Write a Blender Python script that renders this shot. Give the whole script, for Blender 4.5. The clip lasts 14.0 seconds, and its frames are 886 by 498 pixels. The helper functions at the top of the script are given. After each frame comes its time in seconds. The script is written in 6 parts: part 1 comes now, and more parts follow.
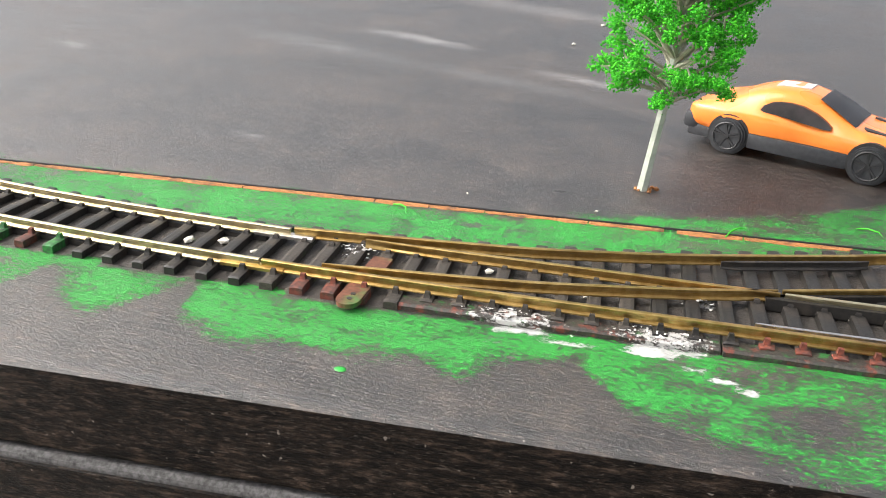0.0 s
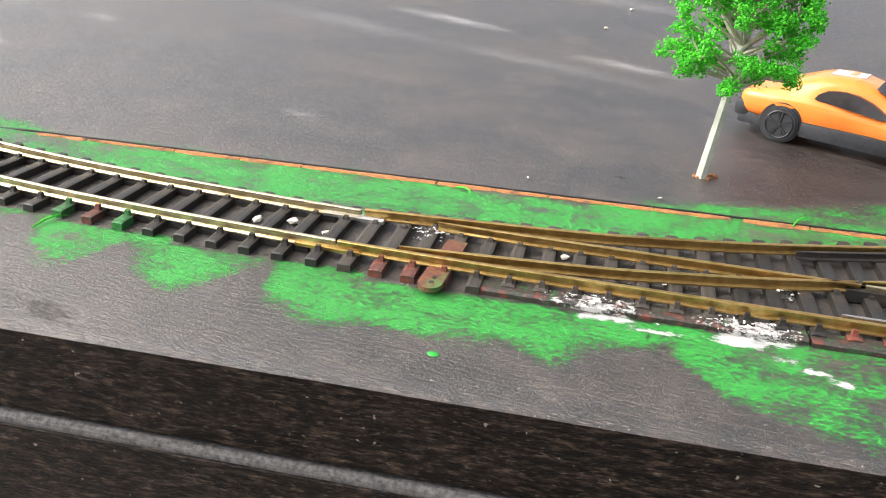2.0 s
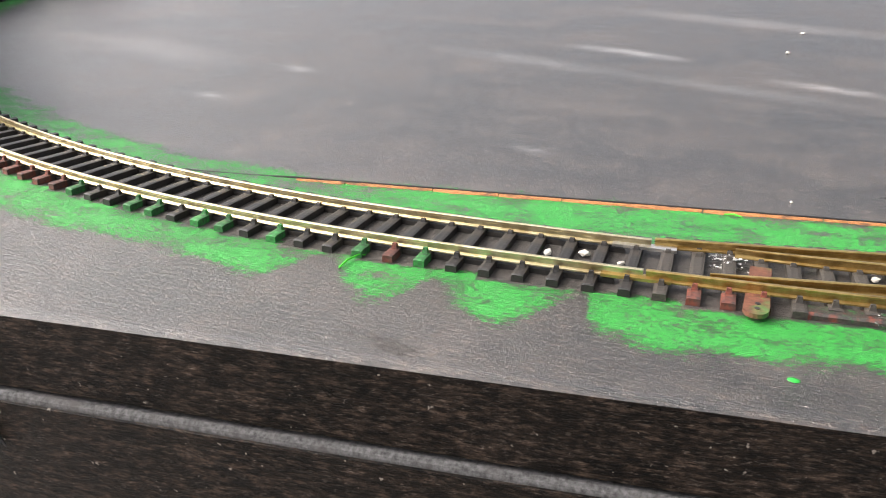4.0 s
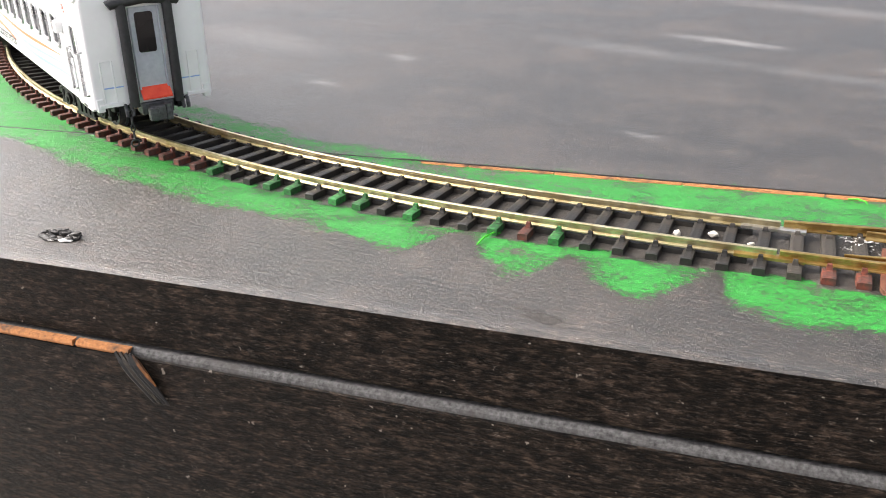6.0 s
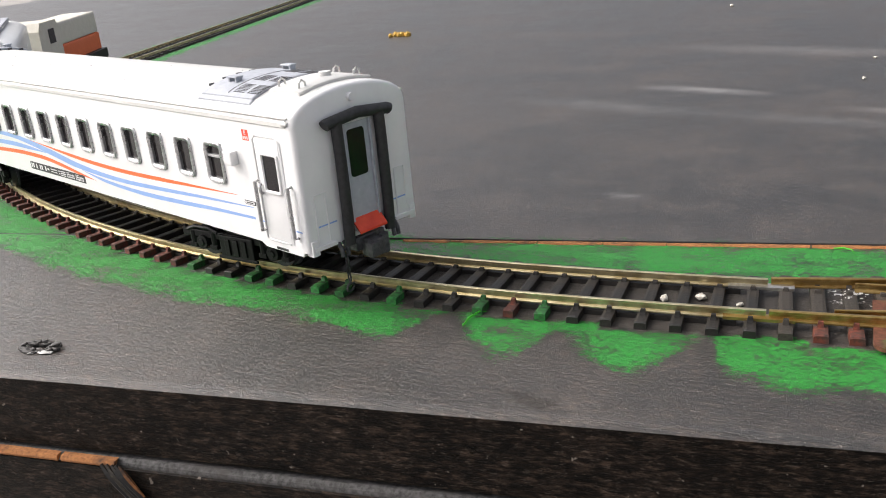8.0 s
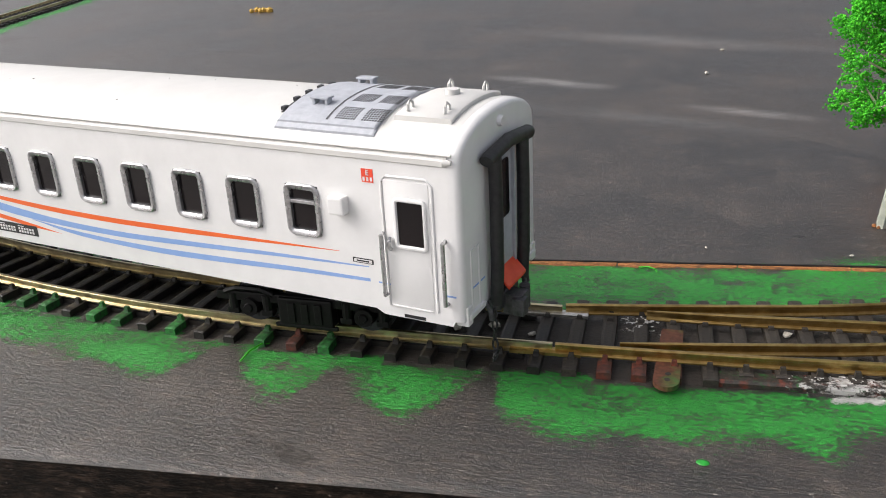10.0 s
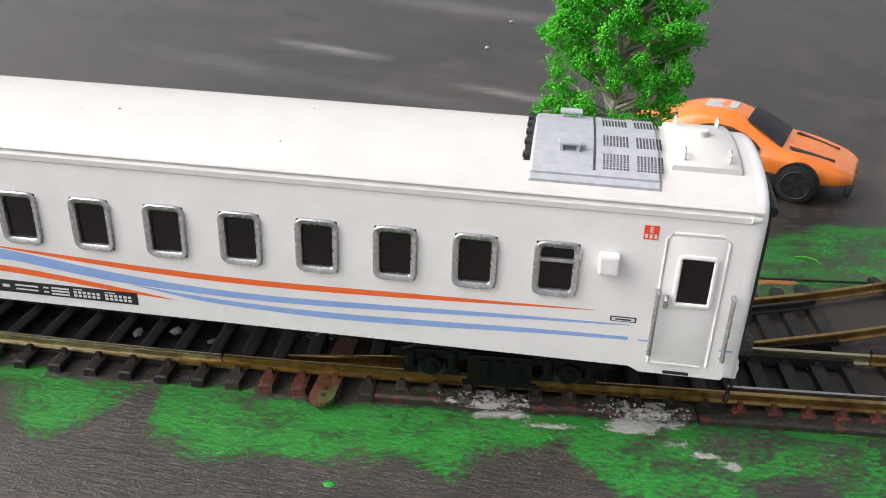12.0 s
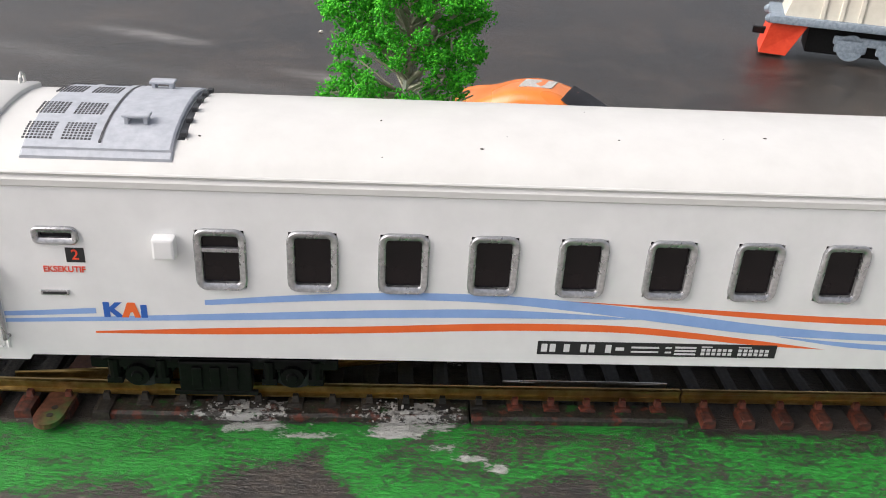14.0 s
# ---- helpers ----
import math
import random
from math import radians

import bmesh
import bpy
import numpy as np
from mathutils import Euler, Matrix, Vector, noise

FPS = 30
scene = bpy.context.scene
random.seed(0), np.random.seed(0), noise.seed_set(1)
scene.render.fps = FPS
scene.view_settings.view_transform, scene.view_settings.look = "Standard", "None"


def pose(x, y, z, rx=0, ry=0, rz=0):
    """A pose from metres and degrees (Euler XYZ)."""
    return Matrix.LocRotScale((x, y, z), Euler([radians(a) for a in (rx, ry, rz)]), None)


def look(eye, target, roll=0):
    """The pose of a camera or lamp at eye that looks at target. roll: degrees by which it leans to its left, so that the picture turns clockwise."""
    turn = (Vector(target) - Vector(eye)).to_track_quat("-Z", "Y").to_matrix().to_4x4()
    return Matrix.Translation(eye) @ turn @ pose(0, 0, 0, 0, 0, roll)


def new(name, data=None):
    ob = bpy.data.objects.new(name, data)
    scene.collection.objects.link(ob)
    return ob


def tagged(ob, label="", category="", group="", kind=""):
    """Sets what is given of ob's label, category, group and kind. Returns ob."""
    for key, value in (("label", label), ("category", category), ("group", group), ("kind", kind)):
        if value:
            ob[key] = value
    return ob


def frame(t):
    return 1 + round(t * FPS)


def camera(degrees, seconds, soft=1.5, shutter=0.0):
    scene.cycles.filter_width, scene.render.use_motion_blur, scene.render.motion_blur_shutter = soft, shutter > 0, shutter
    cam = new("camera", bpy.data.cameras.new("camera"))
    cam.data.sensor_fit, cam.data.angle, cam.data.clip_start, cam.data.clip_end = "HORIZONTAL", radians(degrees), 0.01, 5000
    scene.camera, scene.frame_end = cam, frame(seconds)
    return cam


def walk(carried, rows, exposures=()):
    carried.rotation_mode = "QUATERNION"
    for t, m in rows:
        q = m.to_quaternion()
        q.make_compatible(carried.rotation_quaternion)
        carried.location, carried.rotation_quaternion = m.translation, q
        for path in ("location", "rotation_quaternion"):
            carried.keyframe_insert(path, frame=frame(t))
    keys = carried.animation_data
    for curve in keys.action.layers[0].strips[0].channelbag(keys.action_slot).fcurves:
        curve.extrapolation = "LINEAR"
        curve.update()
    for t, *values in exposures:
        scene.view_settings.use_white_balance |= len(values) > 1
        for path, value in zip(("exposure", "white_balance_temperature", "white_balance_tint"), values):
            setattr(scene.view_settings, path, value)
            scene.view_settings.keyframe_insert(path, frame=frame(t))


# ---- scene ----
cam = camera(53.3, 14.0, soft=1.0)
PATH = [
    (0, (0.01720, -0.00190, 0.09056), (-0.03197, 0.17253, 0.00598), 2.72),
    (0.5, (0.01913, 0.00633, 0.08952), (-0.02463, 0.18178, 0.00408), 3.23),
    (1, (0.01516, 0.00628, 0.09184), (-0.02665, 0.18199, 0.00594), 3.35),
    (1.5, (0.00324, -0.00344, 0.08809), (-0.04199, 0.17157, 0.00249), 3.36),
    (2, (-0.00272, -0.00556, 0.08897), (-0.04825, 0.16810, 0.00082), 4.24),
    (2.5, (-0.01387, -0.00381, 0.08748), (-0.05901, 0.16893, -0.00265), 4.39),
    (3, (-0.02949, -0.01076, 0.08813), (-0.07878, 0.16250, 0.00124), 3.61),
    (3.5, (-0.04114, -0.01647, 0.08911), (-0.09717, 0.15724, 0.00735), 1.87),
    (4, (-0.04869, -0.02217, 0.08563), (-0.11357, 0.14908, 0.00524), -0.22),
    (4.2, (-0.05234, -0.02702, 0.08302), (-0.12222, 0.14242, 0.00297), -0.94),
    (6.3, (-0.06163, -0.03845, 0.08726), (-0.13936, 0.12680, 0.00569), -1.32),
    (6.5, (-0.06085, -0.03727, 0.08796), (-0.13930, 0.12804, 0.00723), -1.63),
    (7, (-0.06235, -0.03404, 0.09136), (-0.14171, 0.13329, 0.01584), -3.99),
    (7.5, (-0.06160, -0.03372, 0.09202), (-0.14033, 0.13528, 0.01964), -5.02),
    (8, (-0.06008, -0.03198, 0.09155), (-0.13801, 0.13813, 0.02092), -5.31),
    (8.5, (-0.05641, -0.02791, 0.08896), (-0.13270, 0.14327, 0.01912), -5.40),
    (9, (-0.05228, -0.01725, 0.09016), (-0.12407, 0.15565, 0.01980), -5.00),
    (9.2, (-0.05076, -0.01410, 0.09104), (-0.11940, 0.15969, 0.01974), -4.66),
    (11.3, (-0.02225, -0.00113, 0.11123), (-0.06239, 0.17186, 0.01924), -0.09),
    (11.5, (-0.02006, -0.00030, 0.11245), (-0.05775, 0.17288, 0.01976), 0.46),
    (12, (-0.00193, 0.00925, 0.11216), (-0.02689, 0.18486, 0.01975), 2.05),
    (12.5, (0.01702, 0.02258, 0.10960), (0.00351, 0.20014, 0.01855), 3.08),
    (13, (0.02340, 0.03010, 0.10747), (0.01514, 0.20785, 0.01617), 2.79),
    (13.5, (0.02423, 0.02882, 0.10813), (0.01958, 0.20607, 0.01560), 3.26),
    (14, (0.02568, 0.02628, 0.10593), (0.02254, 0.20327, 0.01284), 3.27),
]
EXPOSURES = [(0.0, 1.27, 6500, 10), (3.5, 1.42, 6500, 12), (6.5, 1.40, 6520, 12), (7.0, 0.98, 6520, 12), (7.8, 0.62, 6520, 12), (9.0, 0.40, 6520, 12), (11.5, 0.36, 6500, 12), (14.0, 0.38, 6500, 12)]
walk(cam, [(t, look(eye, target, roll)) for t, eye, target, roll in PATH], EXPOSURES)

# ---- light: a bright overcast sky, opener on the far left of the table ----
world = bpy.data.worlds.new("sky")
scene.world = world
world.use_nodes = True
wn, wl = world.node_tree.nodes, world.node_tree.links
sky = wn.new("ShaderNodeTexSky")
sky.sky_type, sky.sun_disc = "NISHITA", False
SUN_AZ, SUN_EL = -104.0, 42.0          # degrees: to the left of +y, above the horizon
sky.sun_elevation, sky.sun_rotation = radians(SUN_EL), radians(SUN_AZ)
sky.air_density, sky.dust_density, sky.ozone_density = 0.8, 6.0, 0.6
wn["Background"].inputs["Strength"].default_value = 0.15
cloud_cover = wn.new("ShaderNodeHueSaturation")     # an overcast sky: most of the blue is gone
cloud_cover.inputs["Saturation"].default_value = 0.35
wl.new(sky.outputs[0], cloud_cover.inputs["Color"])
wl.new(cloud_cover.outputs[0], wn["Background"].inputs["Color"])
sun_data = bpy.data.lights.new("sun", "SUN")
sun_data.energy, sun_data.angle, sun_data.color = 1.35, radians(60), (1.0, 0.97, 0.93)
sun = new("sun", sun_data)
sd = Vector((math.sin(radians(SUN_AZ)) * math.cos(radians(SUN_EL)), math.cos(radians(SUN_AZ)) * math.cos(radians(SUN_EL)), math.sin(radians(SUN_EL))))
sun.matrix_world = look(sd * 3, (0, 0, 0))

MM = 0.001


# ---- materials ----
def nodes_of(name):
    m = bpy.data.materials.new(name)
    m.use_nodes = True
    nt = m.node_tree
    return m, nt.nodes, nt.links, nt.nodes["Principled BSDF"]


def coords(nd, lk, scale, kind="Object"):
    tc, mp = nd.new("ShaderNodeTexCoord"), nd.new("ShaderNodeMapping")
    mp.inputs["Scale"].default_value = scale if isinstance(scale, tuple) else (scale,) * 3
    lk.new(tc.outputs[kind], mp.inputs["Vector"])
    return mp


def noise_tex(nd, lk, scale, detail=4.0, rough=0.6, stretch=(1, 1, 1), kind="Object"):
    mp = coords(nd, lk, tuple(1000 * s for s in stretch), kind)   # one unit is a millimetre
    n = nd.new("ShaderNodeTexNoise")
    n.inputs["Scale"].default_value, n.inputs["Detail"].default_value, n.inputs["Roughness"].default_value = scale, detail, rough
    lk.new(mp.outputs[0], n.inputs["Vector"])
    return n


def ramp(nd, lk, src, stops):
    r = nd.new("ShaderNodeValToRGB")
    while len(r.color_ramp.elements) < len(stops):
        r.color_ramp.elements.new(0.5)
    for e, (p, c) in zip(r.color_ramp.elements, stops):
        e.position, e.color = p, (c if len(c) == 4 else (*c, 1))
    lk.new(src, r.inputs[0])
    return r


def mixc(nd, lk, fac, a, b, mode="MIX"):
    m = nd.new("ShaderNodeMix")
    m.data_type, m.blend_type = "RGBA", mode
    for sock, val in ((m.inputs[0], fac), (m.inputs[6], a), (m.inputs[7], b)):
        if isinstance(val, bpy.types.NodeSocket):
            lk.new(val, sock)
        else:
            sock.default_value = val if not isinstance(val, tuple) else ((*val, 1) if len(val) == 3 else val)
    return m.outputs[2]


def math_node(nd, lk, op, a, b=0.0, c=0.0):
    m = nd.new("ShaderNodeMath")
    m.operation = op
    for sock, val in zip(m.inputs, (a, b, c)):
        if isinstance(val, bpy.types.NodeSocket):
            lk.new(val, sock)
        else:
            sock.default_value = val
    return m.outputs[0]


def bump(nd, lk, bsdf, height, strength=0.3, dist=0.0002):
    b = nd.new("ShaderNodeBump")
    b.inputs["Strength"].default_value, b.inputs["Distance"].default_value = strength, dist
    lk.new(height, b.inputs["Height"])
    lk.new(b.outputs[0], bsdf.inputs["Normal"])
    lk.new(b.outputs[0], bsdf.inputs["Coat Normal"])


def simple(name, lo, hi, rough=0.5, metal=0.0, scale=0.6, bump_s=0.2, spread=0.12, coat=0.0, dirt=None, rand=0.0):
    """A plain surface: colour between lo and hi by fine noise, gloss that varies, a little relief, dirt of a second scale."""
    m, nd, lk, b = nodes_of(name)
    n1, n2 = noise_tex(nd, lk, scale, 5), noise_tex(nd, lk, scale * 0.13, 3)
    col = ramp(nd, lk, n1.outputs[0], [(0.3, lo), (0.7, hi)]).outputs[0]
    if dirt:
        d = ramp(nd, lk, n2.outputs[0], [(0.52, (0, 0, 0)), (0.72, (1, 1, 1))]).outputs[0]
        col = mixc(nd, lk, d, col, dirt)
    if rand:
        oi = nd.new("ShaderNodeObjectInfo")
        v = math_node(nd, lk, "MULTIPLY_ADD", oi.outputs["Random"], 2 * rand, 1 - rand)
        hs = nd.new("ShaderNodeHueSaturation")
        lk.new(v, hs.inputs["Value"]), lk.new(col, hs.inputs["Color"])
        col = hs.outputs[0]
    lk.new(col, b.inputs["Base Color"])
    r = math_node(nd, lk, "MULTIPLY_ADD", n2.outputs[0], 2 * spread, rough - spread)
    lk.new(r, b.inputs["Roughness"])
    b.inputs["Metallic"].default_value, b.inputs["Coat Weight"].default_value = metal, coat
    if bump_s:
        bump(nd, lk, b, n1.outputs[0], bump_s)
    return m


BLACK_PLASTIC = simple("black_plastic", (0.004, 0.0035, 0.003), (0.022, 0.019, 0.016), 0.55, scale=1.4, bump_s=0.5, dirt=(0.034, 0.026, 0.019), rand=0.25)
GREY_TIE = simple("weathered_sleeper", (0.007, 0.0055, 0.004), (0.062, 0.050, 0.037), 0.7, scale=1.6, bump_s=0.6, dirt=(0.035, 0.03, 0.025), rand=0.2)
GREEN_TIE = simple("green_dabbed_sleeper", (0.012, 0.016, 0.010), (0.02, 0.20, 0.035), 0.6, scale=0.9, bump_s=0.5, rand=0.3)
RUST_TIE = simple("red_dabbed_sleeper", (0.025, 0.011, 0.008), (0.20, 0.045, 0.022), 0.7, scale=1.0, bump_s=0.5, dirt=(0.04, 0.03, 0.025), rand=0.3)
BRASS = simple("brass_rail", (0.42, 0.27, 0.08), (0.62, 0.44, 0.18), 0.38, 1.0, scale=0.5, bump_s=0.15, dirt=(0.20, 0.11, 0.04))
NICKEL = simple("worn_rail", (0.62, 0.52, 0.30), (0.80, 0.72, 0.50), 0.33, 1.0, scale=0.5, bump_s=0.12, dirt=(0.38, 0.27, 0.12))
STEEL = simple("bright_steel", (0.55, 0.52, 0.48), (0.75, 0.73, 0.70), 0.3, 1.0, scale=1.0, bump_s=0.1)
RUST = simple("rusty_plate", (0.07, 0.024, 0.012), (0.17, 0.060, 0.030), 0.7, 0.1, scale=0.8, bump_s=0.5, dirt=(0.03, 0.16, 0.03))
COACH_WHITE = simple("white_gloss_paint", (0.74, 0.74, 0.735), (0.80, 0.80, 0.795), 0.32, scale=0.15, bump_s=0.03, spread=0.06, coat=0.2)
ROOF_WHITE = simple("cream_white_paint", (0.60, 0.593, 0.57), (0.66, 0.653, 0.63), 0.42, scale=0.12, bump_s=0.04, spread=0.06)
AC_GREY = simple("light_grey_paint", (0.36, 0.38, 0.42), (0.46, 0.48, 0.52), 0.45, scale=0.6, bump_s=0.2)
SILVER = simple("silver_paint", (0.34, 0.34, 0.35), (0.56, 0.56, 0.57), 0.28, 0.8, scale=1.2, bump_s=0.15)
DARK_GLASS = simple("dark_window_glass", (0.004, 0.003, 0.004), (0.012, 0.008, 0.009), 0.10, scale=0.1, bump_s=0.0, spread=0.04, coat=0.05)
DARK_GLASS.node_tree.nodes["Principled BSDF"].inputs["Specular IOR Level"].default_value = 0.25
RUBBER = simple("black_rubber", (0.010, 0.010, 0.011), (0.03, 0.03, 0.032), 0.5, scale=0.8, bump_s=0.3)
FRAME_BLACK = simple("black_underframe", (0.002, 0.002, 0.002), (0.007, 0.007, 0.0072), 0.45, scale=1.0, bump_s=0.3)
FRAME_BLACK.node_tree.nodes["Principled BSDF"].inputs["Specular IOR Level"].default_value = 0.22
ORANGE_STRIPE = simple("orange_stripe_paint", (0.80, 0.13, 0.025), (0.86, 0.16, 0.035), 0.4, scale=0.3, bump_s=0.0)
BLUE_STRIPE = simple("light_blue_stripe_paint", (0.23, 0.38, 0.70), (0.28, 0.43, 0.75), 0.4, scale=0.3, bump_s=0.0)
NAVY_STRIPE = simple("deep_blue_paint", (0.02, 0.10, 0.42), (0.03, 0.13, 0.48), 0.4, scale=0.3, bump_s=0.0)
RED_PAINT = simple("red_paint", (0.72, 0.05, 0.02), (0.85, 0.09, 0.035), 0.45, scale=0.4, bump_s=0.05)
INK_BLACK = simple("black_print", (0.012, 0.012, 0.014), (0.02, 0.02, 0.022), 0.45, scale=0.4, bump_s=0.0)
INK_WHITE = simple("white_print", (0.62, 0.62, 0.62), (0.72, 0.72, 0.72), 0.45, scale=0.4, bump_s=0.0)
TOY_ORANGE = simple("orange_moulded_plastic", (0.82, 0.20, 0.025), (0.90, 0.25, 0.04), 0.28, scale=0.1, bump_s=0.02, spread=0.06, coat=0.3)
TOY_DARK = simple("dark_grey_plastic", (0.018, 0.019, 0.022), (0.04, 0.042, 0.046), 0.5, scale=0.6, bump_s=0.15)
TOY_GLASS = simple("smoked_plastic_window", (0.02, 0.018, 0.02), (0.045, 0.038, 0.04), 0.18, scale=0.2, bump_s=0.0, spread=0.05)
TRUNK = simple("clear_greenish_plastic", (0.30, 0.33, 0.27), (0.48, 0.50, 0.43), 0.35, scale=0.4, bump_s=0.2)
TWIG = simple("pale_twig_plastic", (0.24, 0.24, 0.17), (0.40, 0.39, 0.29), 0.5, scale=0.6, bump_s=0.2)
GLUE = simple("dried_white_glue", (0.38, 0.37, 0.35), (0.62, 0.61, 0.58), 0.4, scale=1.1, bump_s=0.5)
RAW_WOOD = simple("bare_orange_wood", (0.20, 0.075, 0.02), (0.42, 0.17, 0.05), 0.8, scale=1.2, bump_s=0.6, dirt=(0.03, 0.02, 0.015))
GREEN_DROP = simple("green_paint", (0.006, 0.20, 0.016), (0.02, 0.36, 0.04), 0.5, scale=0.8, bump_s=0.2)
PEBBLE = simple("white_chip", (0.55, 0.50, 0.40), (0.75, 0.72, 0.64), 0.7, scale=1.5, bump_s=0.4)
YELLOW_BIT = simple("yellow_crumb", (0.45, 0.25, 0.03), (0.65, 0.42, 0.08), 0.7, scale=1.5, bump_s=0.5)
CREAM = simple("cream_paint", (0.66, 0.62, 0.52), (0.74, 0.70, 0.60), 0.4, scale=0.3, bump_s=0.03)
BOGIE_GREY = simple("blue_grey_bogie", (0.14, 0.18, 0.22), (0.28, 0.33, 0.38), 0.5, scale=0.7, bump_s=0.2)
FLOOR_MAT = simple("grey_floor_tile", (0.26, 0.24, 0.22), (0.36, 0.34, 0.31), 0.6, scale=0.02, bump_s=0.1)


def leaf_material():
    m, nd, lk, b = nodes_of("bright_green_foam")
    n = noise_tex(nd, lk, 0.5, 3)
    gi = nd.new("ShaderNodeNewGeometry")
    c = ramp(nd, lk, gi.outputs["Random Per Island"], [(0.0, (0.009, 0.16, 0.004)), (0.5, (0.034, 0.40, 0.008)), (1.0, (0.12, 0.62, 0.02))]).outputs[0]
    c2 = mixc(nd, lk, math_node(nd, lk, "MULTIPLY", n.outputs[0], 0.5), c, (0.05, 0.48, 0.012))
    lk.new(c2, b.inputs["Base Color"])
    b.inputs["Roughness"].default_value = 0.75
    return m


LEAF = leaf_material()


def glued_material():
    """The turnout's edge strip: grey, red and green dabs, white glue smeared at two places along x."""
    m, nd, lk, b = nodes_of("glue_smeared_strip")
    n1, n2, n3 = noise_tex(nd, lk, 1.3, 5, 0.7), noise_tex(nd, lk, 0.35, 4, 0.6), noise_tex(nd, lk, 0.8, 5, 0.7, (0.6, 1, 1))
    col = ramp(nd, lk, n1.outputs[0], [(0.35, (0.008, 0.007, 0.006)), (0.7, (0.065, 0.055, 0.043))]).outputs[0]
    col = mixc(nd, lk, ramp(nd, lk, n2.outputs[0], [(0.56, (0, 0, 0)), (0.66, (0.85, 0.85, 0.85))]).outputs[0], col, (0.17, 0.035, 0.018))
    col = mixc(nd, lk, ramp(nd, lk, n2.outputs[0], [(0.34, (0.8, 0.8, 0.8)), (0.42, (0, 0, 0))]).outputs[0], col, (0.012, 0.12, 0.02))
    tc, sx = nd.new("ShaderNodeTexCoord"), nd.new("ShaderNodeSeparateXYZ")
    lk.new(tc.outputs["Object"], sx.inputs[0])
    near = [math_node(nd, lk, "SUBTRACT", 1.0, math_node(nd, lk, "DIVIDE", math_node(nd, lk, "ABSOLUTE", math_node(nd, lk, "SUBTRACT", sx.outputs[0], q)), 0.013)) for q in (-0.0117, 0.0195)]
    lvl = math_node(nd, lk, "MULTIPLY_ADD", math_node(nd, lk, "MAXIMUM", near[0], near[1]), 0.17, math_node(nd, lk, "ADD", math_node(nd, lk, "MULTIPLY", n3.outputs[0], 0.6), math_node(nd, lk, "MULTIPLY", n1.outputs[0], 0.4)))
    col = mixc(nd, lk, ramp(nd, lk, lvl, [(0.59, (0, 0, 0)), (0.67, (0.9, 0.9, 0.9))]).outputs[0], col, (0.50, 0.49, 0.47))
    lk.new(col, b.inputs["Base Color"])
    b.inputs["Roughness"].default_value = 0.55
    bump(nd, lk, b, n1.outputs[0], 0.6, 0.0004)
    return m


GLUED = glued_material()
COUPLER_GREY = simple("dark_grey_casting", (0.03, 0.03, 0.032), (0.11, 0.11, 0.115), 0.5, 0.2, scale=0.9, bump_s=0.4)


